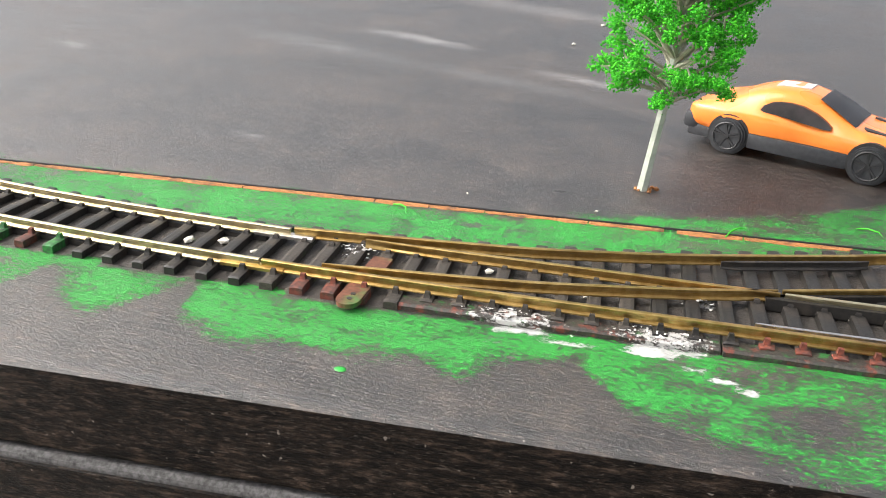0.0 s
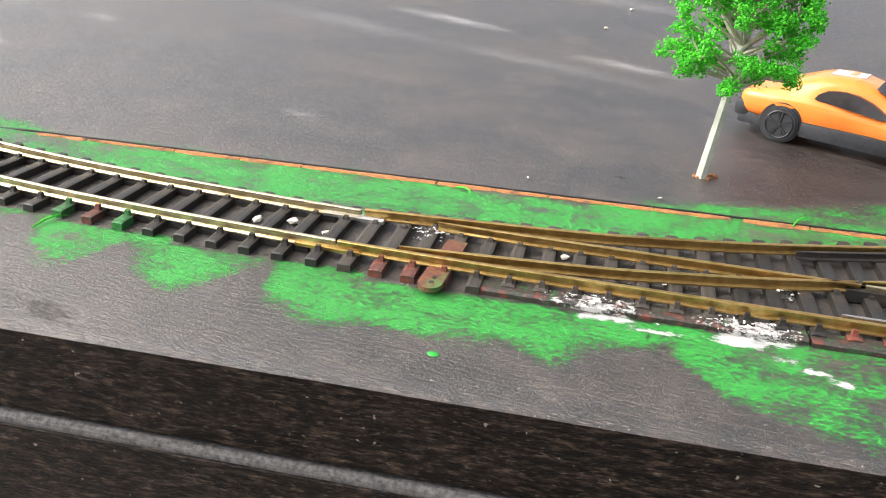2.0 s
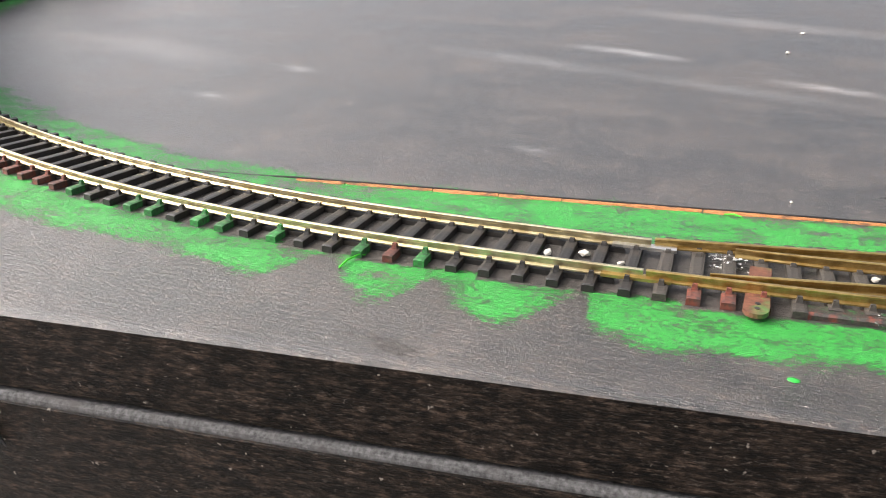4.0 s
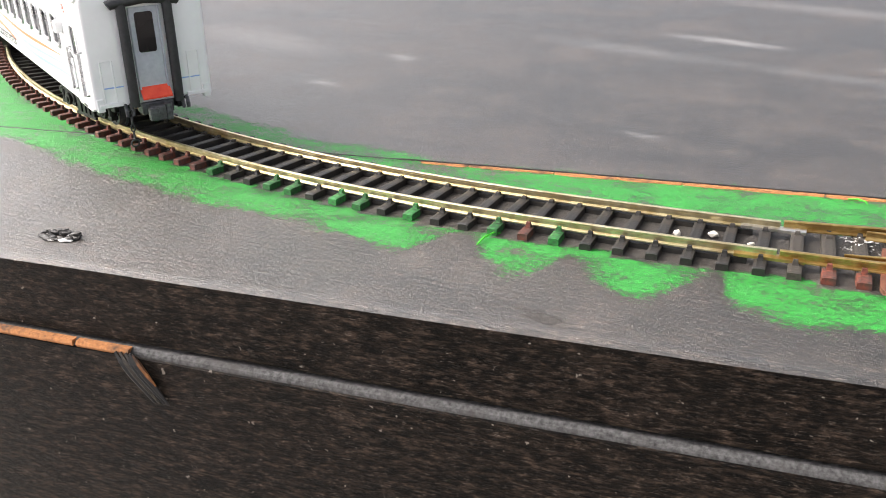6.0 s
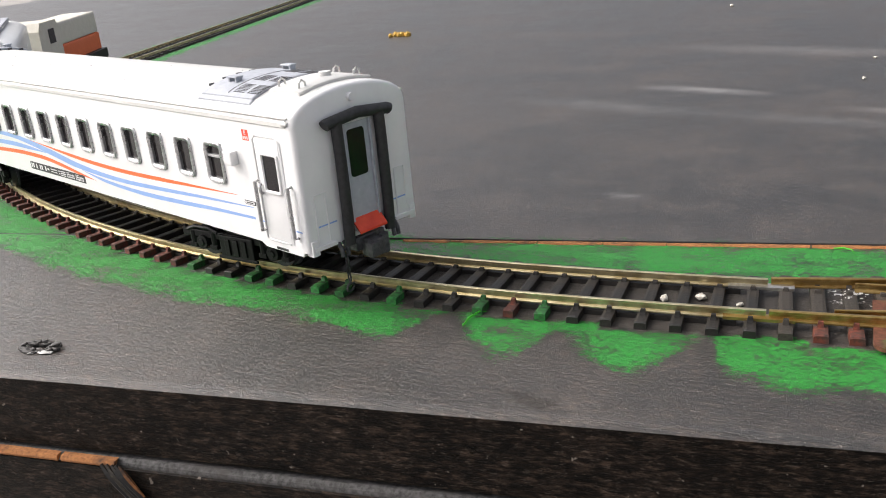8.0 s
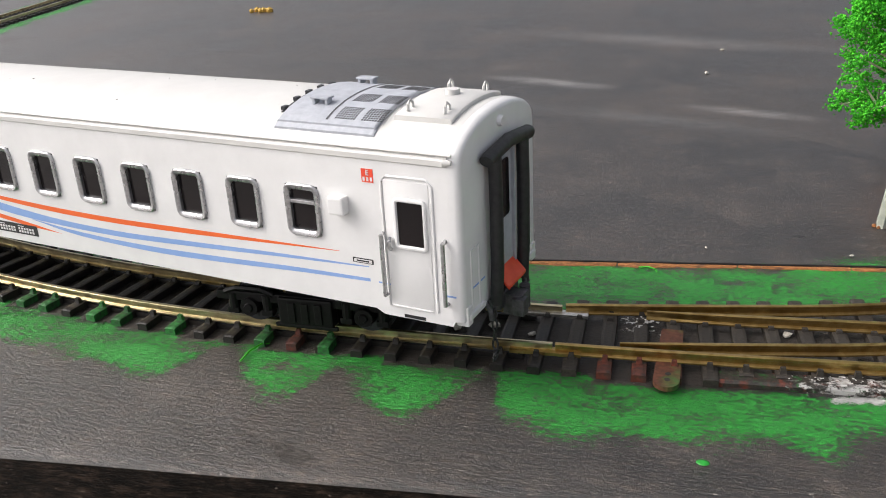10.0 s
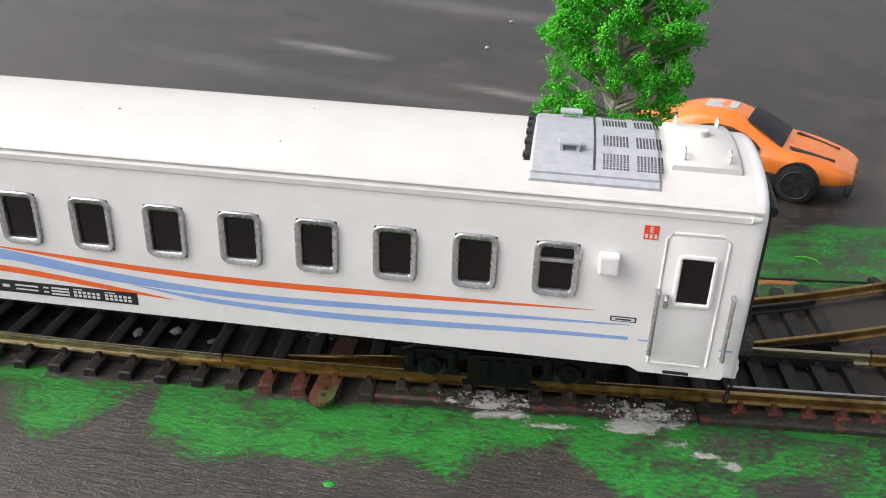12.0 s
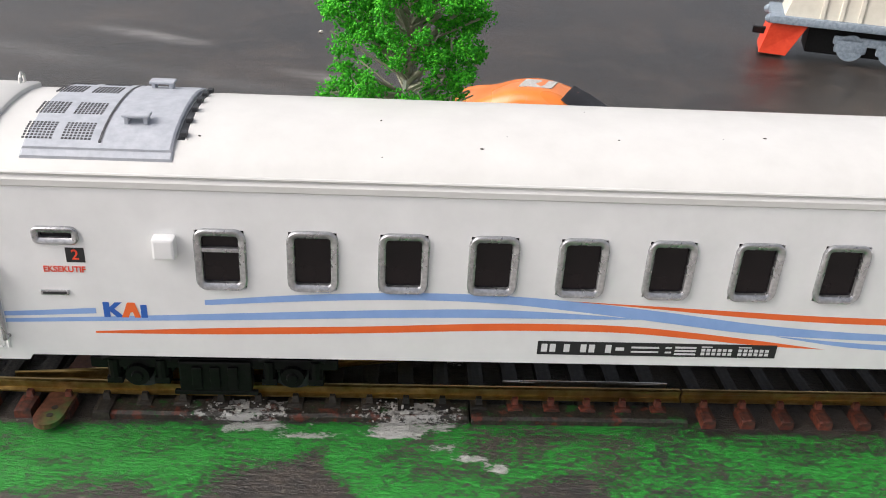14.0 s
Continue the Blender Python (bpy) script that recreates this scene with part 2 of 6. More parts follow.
def board_material(name, painted, dust_and_light):
    """Dark-stained varnished planks: grain along x, worn paler streaks, dust; painted: green and white brushed on by
    the mesh's own layers; unpainted: the same stain with shade put into its colour.
    """
    m, nd, lk, b = nodes_of(name)
    grain = noise_tex(nd, lk, 1.0, 6, 0.75, (0.16, 0.9, 0.9))
    pores = noise_tex(nd, lk, 1.0, 4, 0.65, (0.45, 2.2, 2.2))
    fine = noise_tex(nd, lk, 1.8, 4, 0.75, (0.7, 1.0, 1.0))
    wide = noise_tex(nd, lk, 0.014, 8, 0.68, (0.75, 1.3, 1.0))
    cloud = noise_tex(nd, lk, 0.06, 8, 0.7, (0.7, 1.25, 1.0))
    speck = noise_tex(nd, lk, 0.55, 2, 0.5)
    col = ramp(nd, lk, grain.outputs[0], [(0.41, (0.001, 0.0007, 0.0005)), (0.5, (0.009, 0.0064, 0.0047)), (0.63, (0.050, 0.036, 0.027))]).outputs[0]
    worn = ramp(nd, lk, wide.outputs[0], [(0.44, (0, 0, 0)), (0.66, (0.75 * dust_and_light,) * 3)]).outputs[0]
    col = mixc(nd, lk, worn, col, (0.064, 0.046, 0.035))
    dull = ramp(nd, lk, cloud.outputs[0], [(0.48, (0, 0, 0)), (0.70, (0.55 * dust_and_light,) * 3)]).outputs[0]
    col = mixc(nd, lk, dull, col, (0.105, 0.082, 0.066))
    # glints off the pores, painted into the colour as pale dashes
    pore_glints = ramp(nd, lk, pores.outputs[0], [(0.57, (0, 0, 0)), (0.64, (0.25 + 0.35 * dust_and_light,) * 3)]).outputs[0]
    col = mixc(nd, lk, pore_glints, col, (0.16, 0.135, 0.115))
    slits = noise_tex(nd, lk, 1.0, 3, 0.6, (0.20, 1.7, 1.7))
    col = mixc(nd, lk, ramp(nd, lk, slits.outputs[0], [(0.34, (0.9, 0.9, 0.9)), (0.42, (0, 0, 0))]).outputs[0], col, (0.002, 0.0015, 0.001))
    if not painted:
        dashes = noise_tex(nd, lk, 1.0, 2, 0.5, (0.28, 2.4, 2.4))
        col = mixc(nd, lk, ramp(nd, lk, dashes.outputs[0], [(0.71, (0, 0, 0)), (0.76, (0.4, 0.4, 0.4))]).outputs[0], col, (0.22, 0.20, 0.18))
    mottle = noise_tex(nd, lk, 0.42, 6, 0.8, (0.75, 1.2, 1.0))
    col = mixc(nd, lk, 1.0, col, ramp(nd, lk, mottle.outputs[0], [(0.36, (0.25, 0.25, 0.25)), (0.5, (0.85, 0.85, 0.85)), (0.64, (1.8, 1.75, 1.7))]).outputs[0], "MULTIPLY")
    sp = ramp(nd, lk, speck.outputs[0], [(0.72, (0, 0, 0)), (0.76, (0.75, 0.75, 0.75))]).outputs[0]
    col = mixc(nd, lk, sp, col, (0.30, 0.27, 0.235))
    dust = noise_tex(nd, lk, 1.5, 2, 0.5)
    col = mixc(nd, lk, ramp(nd, lk, dust.outputs[0], [(0.69, (0, 0, 0)), (0.73, (0.7 * min(dust_and_light, 0.8),) * 3)]).outputs[0], col, (0.32, 0.29, 0.26))
    rough = math_node(nd, lk, "ADD", math_node(nd, lk, "ADD", math_node(nd, lk, "MULTIPLY_ADD", cloud.outputs[0], 0.45, -0.22), math_node(nd, lk, "MULTIPLY", mottle.outputs[0], 0.4)), math_node(nd, lk, "MULTIPLY", wide.outputs[0], 0.40))
    # shade of the upright faces, multiplied into the stain's colour
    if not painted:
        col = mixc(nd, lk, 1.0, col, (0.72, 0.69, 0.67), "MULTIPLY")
    height = math_node(nd, lk, "ADD", math_node(nd, lk, "MULTIPLY", grain.outputs[0], 0.9), math_node(nd, lk, "ADD", math_node(nd, lk, "MULTIPLY", fine.outputs[0], 0.45), math_node(nd, lk, "MULTIPLY", pores.outputs[0], 0.5)))
    if painted:
        at = nd.new("ShaderNodeAttribute")
        at.attribute_name = "scuff"
        sn = noise_tex(nd, lk, 0.16, 5, 0.65, (0.5, 1.6, 1.0))
        sc = math_node(nd, lk, "MULTIPLY", at.outputs["Fac"], ramp(nd, lk, sn.outputs[0], [(0.35, (0.15, 0.15, 0.15)), (0.65, (1, 1, 1))]).outputs[0])
        col = mixc(nd, lk, sc, col, (0.36, 0.345, 0.33))
        coat = math_node(nd, lk, "ADD", 0.5, 0.0)
        for layer, tint, tint2, lo in (("dirt", (0.010, 0.008, 0.006), (0.065, 0.053, 0.042), 0.0), ("green", (0.004, 0.12, 0.012), (0.014, 0.37, 0.026), 0.0), ("white", (0.40, 0.39, 0.37), (0.62, 0.61, 0.59), 0.0)):
            at = nd.new("ShaderNodeAttribute")
            at.attribute_name = layer
            rag = noise_tex(nd, lk, 0.95, 6, 0.88, (0.62, 1.35, 1.3) if layer == "green" else (0.7, 1.5, 1.3))
            depth = 2.7 if layer == "green" else 1.6
            blot = noise_tex(nd, lk, 0.14, 4, 0.6, (0.55, 1.0, 1.0))
            mixn = math_node(nd, lk, "ADD", math_node(nd, lk, "MULTIPLY", rag.outputs[0], depth), math_node(nd, lk, "MULTIPLY", blot.outputs[0], 1.0))
            lvl = math_node(nd, lk, "ADD", math_node(nd, lk, "MULTIPLY_ADD", at.outputs["Fac"], 1.15, -0.78 - 0.5 * depth), mixn)
            fac = ramp(nd, lk, lvl, [(0.52, (0, 0, 0)), (0.58, (0.97, 0.97, 0.97))]).outputs[0]
            pc = mixc(nd, lk, ramp(nd, lk, rag.outputs[0], [(0.35, (0, 0, 0)), (0.65, (1, 1, 1))]).outputs[0], tint, tint2)
            col = mixc(nd, lk, fac, col, pc)
            coat = math_node(nd, lk, "MULTIPLY_ADD", fac, -0.45, coat)
            rough = math_node(nd, lk, "MULTIPLY_ADD", fac, 0.22, rough)
            height = math_node(nd, lk, "MULTIPLY_ADD", fac, 0.35, height)
    lk.new(col, b.inputs["Base Color"])
    lk.new(rough, b.inputs["Roughness"])
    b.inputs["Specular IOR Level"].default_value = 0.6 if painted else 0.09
    b.inputs["Coat Roughness"].default_value = 0.30
    if painted:
        lk.new(coat, b.inputs["Coat Weight"])
    bump(nd, lk, b, height, 0.9 if painted else 0.6, 0.0006 if painted else 0.0004)
    return m


BOARD = board_material("dark_stained_board", True, 1.0)
# the top's stain again, pale layers cut back so upright faces look shaded
BOARD_SIDE_SHADED = board_material("shaded_board_edge", False, 0.12)
LEDGE_WORN = simple("worn_dusty_ledge", (0.014, 0.013, 0.012), (0.10, 0.097, 0.094), 0.8, scale=0.9, bump_s=0.6, dirt=(0.05, 0.045, 0.042))


# ---- mesh helpers (bmesh in millimetres) ----
def part(name, bm, material, parent=None, label="", smooth=False, at=None):
    me = bpy.data.meshes.new(name)
    bmesh.ops.scale(bm, vec=(MM, MM, MM), verts=bm.verts)
    bm.normal_update()
    bm.to_mesh(me)
    bm.free()
    for m in material if isinstance(material, (list, tuple)) else [material]:
        me.materials.append(m)
    if smooth:
        me.polygons.foreach_set("use_smooth", [True] * len(me.polygons))
        me.set_sharp_from_angle(angle=radians(40))
    ob = new(name, me)
    if parent:
        ob.parent = parent
    if at is not None:
        ob.matrix_basis = at
    if label:
        ob["label"] = label
    return ob


def share(ob, name, parent, at):
    o = new(name, ob.data)
    o.parent = parent
    o.matrix_basis = at
    return o


def empty(name, at=None):
    e = new(name)
    e.empty_display_size = 0.01
    if at is not None:
        e.matrix_basis = at
    return e


def pmm(x, y, z, rx=0, ry=0, rz=0):
    return pose(x * MM, y * MM, z * MM, rx, ry, rz)


def box(bm, x0, x1, y0, y1, z0, z1, bev=0.0, turn=None, mi=0):
    r = bmesh.ops.create_cube(bm, size=1)
    vs = r["verts"]
    bmesh.ops.scale(bm, vec=(x1 - x0, y1 - y0, z1 - z0), verts=vs)
    bmesh.ops.translate(bm, vec=((x0 + x1) / 2, (y0 + y1) / 2, (z0 + z1) / 2), verts=vs)
    if turn is not None:
        bmesh.ops.transform(bm, matrix=turn, verts=vs)
    fs = {f for v in vs for f in v.link_faces}
    for f in fs:
        f.material_index = mi
    if bev:
        es = {e for v in vs for e in v.link_edges}
        bmesh.ops.bevel(bm, geom=list(es), offset=bev, segments=2, affect="EDGES", profile=0.6)
    return vs


def cyl(bm, p0, p1, r0, r1=None, seg=16, mi=0):
    p0, p1 = Vector(p0), Vector(p1)
    d = p1 - p0
    m = Matrix.Translation((p0 + p1) / 2) @ d.to_track_quat("Z", "Y").to_matrix().to_4x4()
    r = bmesh.ops.create_cone(bm, cap_ends=True, segments=seg, radius1=r0, radius2=r0 if r1 is None else r1, depth=d.length, matrix=m)
    for f in {f for v in r["verts"] for f in v.link_faces}:
        f.material_index = mi
    return r["verts"]


def tube(bm, pts, r, seg=8, closed=False):
    """A round rod along a polyline."""
    pts = [Vector(p) for p in pts]
    n = len(pts)
    rings = []
    for i, p in enumerate(pts):
        a, b = (pts[i - 1] if i or closed else p), (pts[(i + 1) % n] if i < n - 1 or closed else p)
        d = (b - a).normalized()
        up = Vector((0, 0, 1)) if abs(d.z) < 0.9 else Vector((1, 0, 0))
        s = d.cross(up).normalized()
        u = s.cross(d)
        rr = r[i] if isinstance(r, (list, tuple)) else r
        rings.append([bm.verts.new(p + rr * (math.cos(2 * math.pi * k / seg) * s + math.sin(2 * math.pi * k / seg) * u)) for k in range(seg)])
    for i in range(n if closed else n - 1):
        a, b = rings[i], rings[(i + 1) % n]
        for k in range(seg):
            bm.faces.new((a[k], a[(k + 1) % seg], b[(k + 1) % seg], b[k]))
    if not closed:
        bm.faces.new(rings[0][::-1])
        bm.faces.new(rings[-1])


def loft(bm, rings, closed=True, caps=True, mi=0):
    vs = [[bm.verts.new(p) for p in ring] for ring in rings]
    n = len(rings[0])
    for a, b in zip(vs, vs[1:]):
        for k in range(n if closed else n - 1):
            f = bm.faces.new((a[k], a[(k + 1) % n], b[(k + 1) % n], b[k]))
            f.material_index = mi
    if caps and closed:
        bm.faces.new(vs[0][::-1]).material_index = mi
        bm.faces.new(vs[-1]).material_index = mi
    return vs


def prism(bm, outline, axis, a, b, mi=0):
    """An outline of (u, v) extruded along an axis from a to b."""
    put = {"x": lambda u, v, w: (w, u, v), "y": lambda u, v, w: (u, w, v), "z": lambda u, v, w: (u, v, w)}[axis]
    loft(bm, [[put(u, v, a) for u, v in outline], [put(u, v, b) for u, v in outline]], mi=mi)
    bmesh.ops.recalc_face_normals(bm, faces=bm.faces)


def rrect(w, h, r, n=5):
    pts = []
    for cx, cy, a0 in ((w / 2 - r, h / 2 - r, 0), (-w / 2 + r, h / 2 - r, 90), (-w / 2 + r, -h / 2 + r, 180), (w / 2 - r, -h / 2 + r, 270)):
        for k in range(n):
            a = radians(a0 + 90 * k / (n - 1))
            pts.append((cx + r * math.cos(a), cy + r * math.sin(a)))
    return pts


# ---- the track's lines (millimetres) ----
GAUGE, RAIL_TOP = 17.5, 4.2
R1, C1, R2, SL = 471.7, (-127.4, 635.3), 1208.0, 0.0855


def main_line():
    a0 = radians(-76)
    p0 = (C1[0] + R1 * math.sin(a0), C1[1] - R1 * math.cos(a0))
    pts = [(p0[0] - math.cos(a0) * 800 * (1 - k / 100), p0[1] - math.sin(a0) * 800 * (1 - k / 100)) for k in range(100)]
    pts += [(C1[0] + R1 * math.sin(a0 * (1 - k / 100)), C1[1] - R1 * math.cos(a0 * (1 - k / 100))) for k in range(101)]
    x0, y0, r2 = C1[0], C1[1] - R1, R2
    pts += [(x0 + r2 * math.sin(SL * k / 21), y0 + r2 * (1 - math.cos(SL * k / 21))) for k in range(1, 22)]
    x1, y1 = pts[-1]
    return np.array(pts + [(x1 + math.cos(SL) * 8 * k, y1 + math.sin(SL) * 8 * k) for k in range(1, 101)])


class Line:
    """A plan line by its length."""

    def __init__(self, pts):
        self.p = np.array(pts, float)
        self.s = np.r_[0, np.cumsum(np.hypot(*np.diff(self.p, axis=0).T))]

    def at(self, s):
        return np.array([np.interp(s, self.s, self.p[:, 0]), np.interp(s, self.s, self.p[:, 1])])

    def way(self, s):
        d = self.at(s + 1.5) - self.at(s - 1.5)
        return d / np.hypot(*d)

    def off(self, s, o):
        d = self.way(s)
        return self.at(s) + o * np.array([-d[1], d[0]])


def smooth_line(ctrl, step=6):
    out = []
    c = [np.array(p, float) for p in ctrl]
    c = [2 * c[0] - c[1]] + c + [2 * c[-1] - c[-2]]
    for i in range(1, len(c) - 2):
        p0, p1, p2, p3 = c[i - 1:i + 3]
        for k in range(step):
            t = k / step
            out.append(0.5 * (2 * p1 + (p2 - p0) * t + (2 * p0 - 5 * p1 + 4 * p2 - p3) * t * t + (3 * p1 - p0 - 3 * p2 + p3) * t ** 3))
    out.append(c[-2])
    return np.array(out)


MAIN = Line(main_line())
S_ZERO = float(np.interp(0.0, MAIN.p[150:, 0], MAIN.s[150:]))          # where x = 0
FAR_STOCK = Line(smooth_line([(-70.0, 174.5), (-45.2, 178.7), (-18.9, 183.6), (-6.0, 186.8), (19.5, 194.5), (45.1, 204.2), (66.1, 213.0), (92.6, 226.3), (129.9, 248.0), (178.7, 283.4), (227.4, 326.6)]))


def s_of_x(line, x, lo=0.0):
    """The length at which a line that runs to the right passes x."""
    ok = line.s >= lo
    return float(np.interp(x, line.p[ok, 0], line.s[ok]))


S_LOW = MAIN.s[150]


# ---- setting: floor, table with its board ----
EDGE_K, EDGE_C, SEAM_K, SEAM_C = 0.1042, 118.0, 0.1286, 215.6     # front edge and plank seam: y = k x + c


def floor_plane():
    bm = bmesh.new()
    box(bm, -60000, 60000, -60000, 60000, -800, -750)
    return tagged(part("floor", bm, FLOOR_MAT), "pale grey floor below the table", "floor", kind="structure")


NEAR_X = [-420, -308, -261, -238, -214, -203, -178, -153, -148, -144, -139, -134, -125.5, -119, -113.9, -110, -105, -96.6, -91, -85.5, -81.7, -78.5, -75.8, -67, -58, -51, -39, -31, -27, -15.6, -8.3, -2.3, 2.4, 7.9, 13.5, 23.5, 41.7, 54.5, 120, 300]
NEAR_Y = [182, 160.2, 145.4, 141.5, 137.8, 138, 134.5, 130, 136, 147, 146, 135, 126.5, 128.2, 144, 138, 132, 125.5, 127.2, 139, 148, 139, 129.3, 126.8, 127.6, 129.5, 129, 130.5, 133, 131.5, 137, 140.8, 145.2, 138, 132.4, 129, 123, 124, 125, 150]
FAR_X = [-420, -340, -280, -217, -191, -173, -147, -123, -80, -30, 3, 32.6, 55.5, 73.6, 130, 300]
FAR_Y = [290, 246, 223, 205, 203.6, 200, 202, 204.6, 209, 212.4, 226, 237.5, 248.4, 262.9, 285, 340]


def paint_amounts(x, y):
    """How thick the green and the white lie on the board at a place."""
    lo, hi = np.interp(x, NEAR_X, NEAR_Y), np.interp(x, FAR_X, FAR_Y)
    mid = float(np.interp(x, MAIN.p[130:, 0], MAIN.p[130:, 1]))
    d_near, d_far = y - lo, hi - y
    g = min(d_near / 13.0, d_far / 15.0)
    on_bed = abs(y - mid) < 14.5
    if x > -20:
        branch = np.interp(x, FAR_STOCK.p[:, 0], FAR_STOCK.p[:, 1])
        on_bed = on_bed or mid < y < branch + 6
    g = max(0.0, min(0.87 if x < 20 else 0.78, 0.50 + g))
    if on_bed:
        g *= 0.25
    if y > mid:
        g *= 0.99
        if x < -150:
            g *= 0.92
    g *= 1.0 - 0.45 * max(0.0, 1.0 - math.hypot((x - 47) / 11, (y - 139) / 8))
    # thin, streaked places
    g *= 0.97 + 0.10 * noise.noise((x * 0.035, y * 0.08, 3.0)) + 0.20 * noise.noise((x * 0.13, y * 0.26, 5.0))
    if x < -300 and y > 230:
        q = float(np.hypot(MAIN.p[:, 0] - x, MAIN.p[:, 1] - y).min())
        g = 0.2 if q < 13 else max(0.0, 0.95 - abs(q - 21) / 30.0)
    w = 0.0
    for cx, cy, rx, ry, k in ((-10.4, 153.9, 9, 2.2, 1.0), (-15.1, 148.0, 7, 1.8, 0.85), (1.3, 151.7, 10, 2.2, 0.75), (16.7, 157.0, 8, 2.6, 1.0), (25.3, 157.3, 5, 2.2, 0.9), (16.8, 153.0, 10, 2.0, 0.7), (35.8, 145.9, 2.2, 1.0, 1.0), (25.7, 177.8, 7, 3, 0.9), (-52.1, 172.2, 6, 2.5, 0.8)):
        w = max(w, k * (1.25 - math.hypot((x - cx) / (rx * 1.35), (y - cy) / (ry * 1.35))))
    t = min(1, max(0, ((x - 12.8) * 21.8 + (y - 156.3) * -9.6) / (21.8 ** 2 + 9.6 ** 2)))
    w = max(w, 0.86 * (1.2 - math.hypot(x - 12.8 - 21.8 * t, y - 156.3 + 9.6 * t) / 3.2))
    # pale scuffs far out on the board
    sf = 0.0
    for cx, cy, rx, ry, k in ((-117.5, 414.8, 34, 9, 0.85), (-25.7, 366.1, 30, 7, 0.5), (-64.5, 352.7, 60, 10, 0.18), (-155.0, 379.1, 60, 14, 0.2), (-251.9, 328.1, 12, 5, 0.5), (-259.3, 271.7, 11, 4, 0.55), (-119.8, 244.6, 9, 3, 0.4), (-67.2, 523.5, 90, 20, 0.25), (-342.4, 344.5, 70, 25, 0.2)):
        q = math.hypot((x - cx + 0.25 * (y - cy)) / rx, (y - cy + 0.3 * (x - cx)) / ry)
        sf = max(sf, min(1.0, 1.5 * k) * max(0.0, 1 - q) ** 1.0)
    dirt = 0.95 if on_bed and y > 120 else max(0.0, 0.55 - abs(abs(y - mid) - 14.5) / 9.0)
    # a dark oily stain near the front edge
    for cx, cy, rx, ry in ((-120.5, 115.8, 6.0, 3.4), (-109, 112.8, 11.0, 4.2)):
        dirt = max(dirt, 0.9 * (1.3 - math.hypot((x - cx) / rx, (y - cy + 0.25 * (x - cx)) / ry)))
    return g, max(0.0, min(0.9, 1.02 * w)), max(0.0, dirt), sf


def table():
    t = empty("table")
    tagged(t, "dark-stained wooden table board with green paint brushed along the track", "table")
    a = math.atan(EDGE_K)
    rot = Matrix.Rotation(a, 4, "Z")
    inv = rot.inverted()
    # the top: fine near the track, coarse outside; u along the front edge, v behind it
    us = list(np.r_[np.arange(-1400, -730, 80), np.arange(-730, -480, 7.0), np.arange(-480, 300, 3.0), np.arange(300, 1401, 80)])
    vs = list(np.r_[0, 1.2, np.arange(3, 330, 3.0), np.arange(330, 480, 5), np.arange(480, 920, 10), np.arange(920, 1500, 80)])
    bm = bmesh.new()
    gl, wl_, dl = bm.verts.layers.float.new("green"), bm.verts.layers.float.new("white"), bm.verts.layers.float.new("dirt")
    sl = bm.verts.layers.float.new("scuff")
    grid = []
    for v in vs:
        row = []
        for u in us:
            p = rot @ Vector((u, v, 0)) + Vector((0, EDGE_C * 1.0, 0))
            vert = bm.verts.new(p)
            # worn, slightly rounded front edge
            vert.co.z = (-0.9 if v == 0 else -0.15 if v < 2 else 0.0) + (0.25 * noise.noise((u * 0.03, 0, 1)) if v < 2 else 0)
            vert[gl], vert[wl_], vert[dl], vert[sl] = paint_amounts(p.x, p.y)
            row.append(vert)
        grid.append(row)
    for r0, r1 in zip(grid, grid[1:]):
        for k in range(len(us) - 1):
            bm.faces.new((r0[k], r0[k + 1], r1[k + 1], r1[k]))
    part("tabletop_surface", bm, BOARD, t, "dark-stained varnished planks with green brushed paint", smooth=True)
    # the board's front edge, the ledge under it and the apron
    for name, prof in (("front_edge", [(0, -0.9), (0.4, -10), (0.2, -18.6), (6, -19.4), (30, -19.4), (30, -0.9)]),
                       ("ledge", [(-1.3, -20.9), (-1.1, -20.3), (-0.1, -19.7), (8, -20), (8, -23.5), (-1.3, -23.5)]),
                       ("apron", [(-1.8, -21.7), (-2.2, -60), (-2.2, -140), (18, -140), (18, -23.6), (-1.2, -21.4)])):
        bm = bmesh.new()
        n = 90
        rings = []
        for k in range(n + 1):
            u = -1400 + 2800 * k / n
            wob = 0.35 * noise.noise((u * 0.02, 7, len(name)))
            rings.append([(rot @ Vector((u, q + (wob if name != "front_edge" else 0.2 * wob), z))) + Vector((0, EDGE_C, 0)) for q, z in prof])
        loft(bm, rings)
        bmesh.ops.recalc_face_normals(bm, faces=bm.faces)
        part(name, bm, LEDGE_WORN if name == "ledge" else BOARD_SIDE_SHADED, t, {"ledge": "worn grey-black ledge"}.get(name, ""))
    # plank seam, chipped to bare wood
    bm = bmesh.new()
    rnd = random.Random(4)
    x = -176.0
    while x < 52:
        ln = rnd.uniform(5, 22)
        y0, y1 = SEAM_K * x + SEAM_C, SEAM_K * (x + ln) + SEAM_C
        w = rnd.uniform(1.0, 1.9)
        ring = lambda xx, yy, ww: [(xx, yy - ww, 0.02), (xx, yy - ww * 0.6, 0.35), (xx, yy + ww * 0.4, 0.30), (xx, yy + ww * 0.6, 0.02)]
        if x > -150 and rnd.random() < 0.16:
            x += ln * 0.4
            continue
        loft(bm, [ring(x, y0, w * 0.6), ring(x + ln * 0.3, y0 + (y1 - y0) * 0.3, w), ring(x + ln * 0.7, y0 + (y1 - y0) * 0.7, w * rnd.uniform(0.6, 1.1)), ring(x + ln - rnd.uniform(-0.2, 0.5), y1, w * 0.7)])
        x += ln
    bmesh.ops.recalc_face_normals(bm, faces=bm.faces)
    part("chipped_seam", bm, RAW_WOOD, t, "bare orange wood chipped along a plank seam")
    bm = bmesh.new()
    rings = []
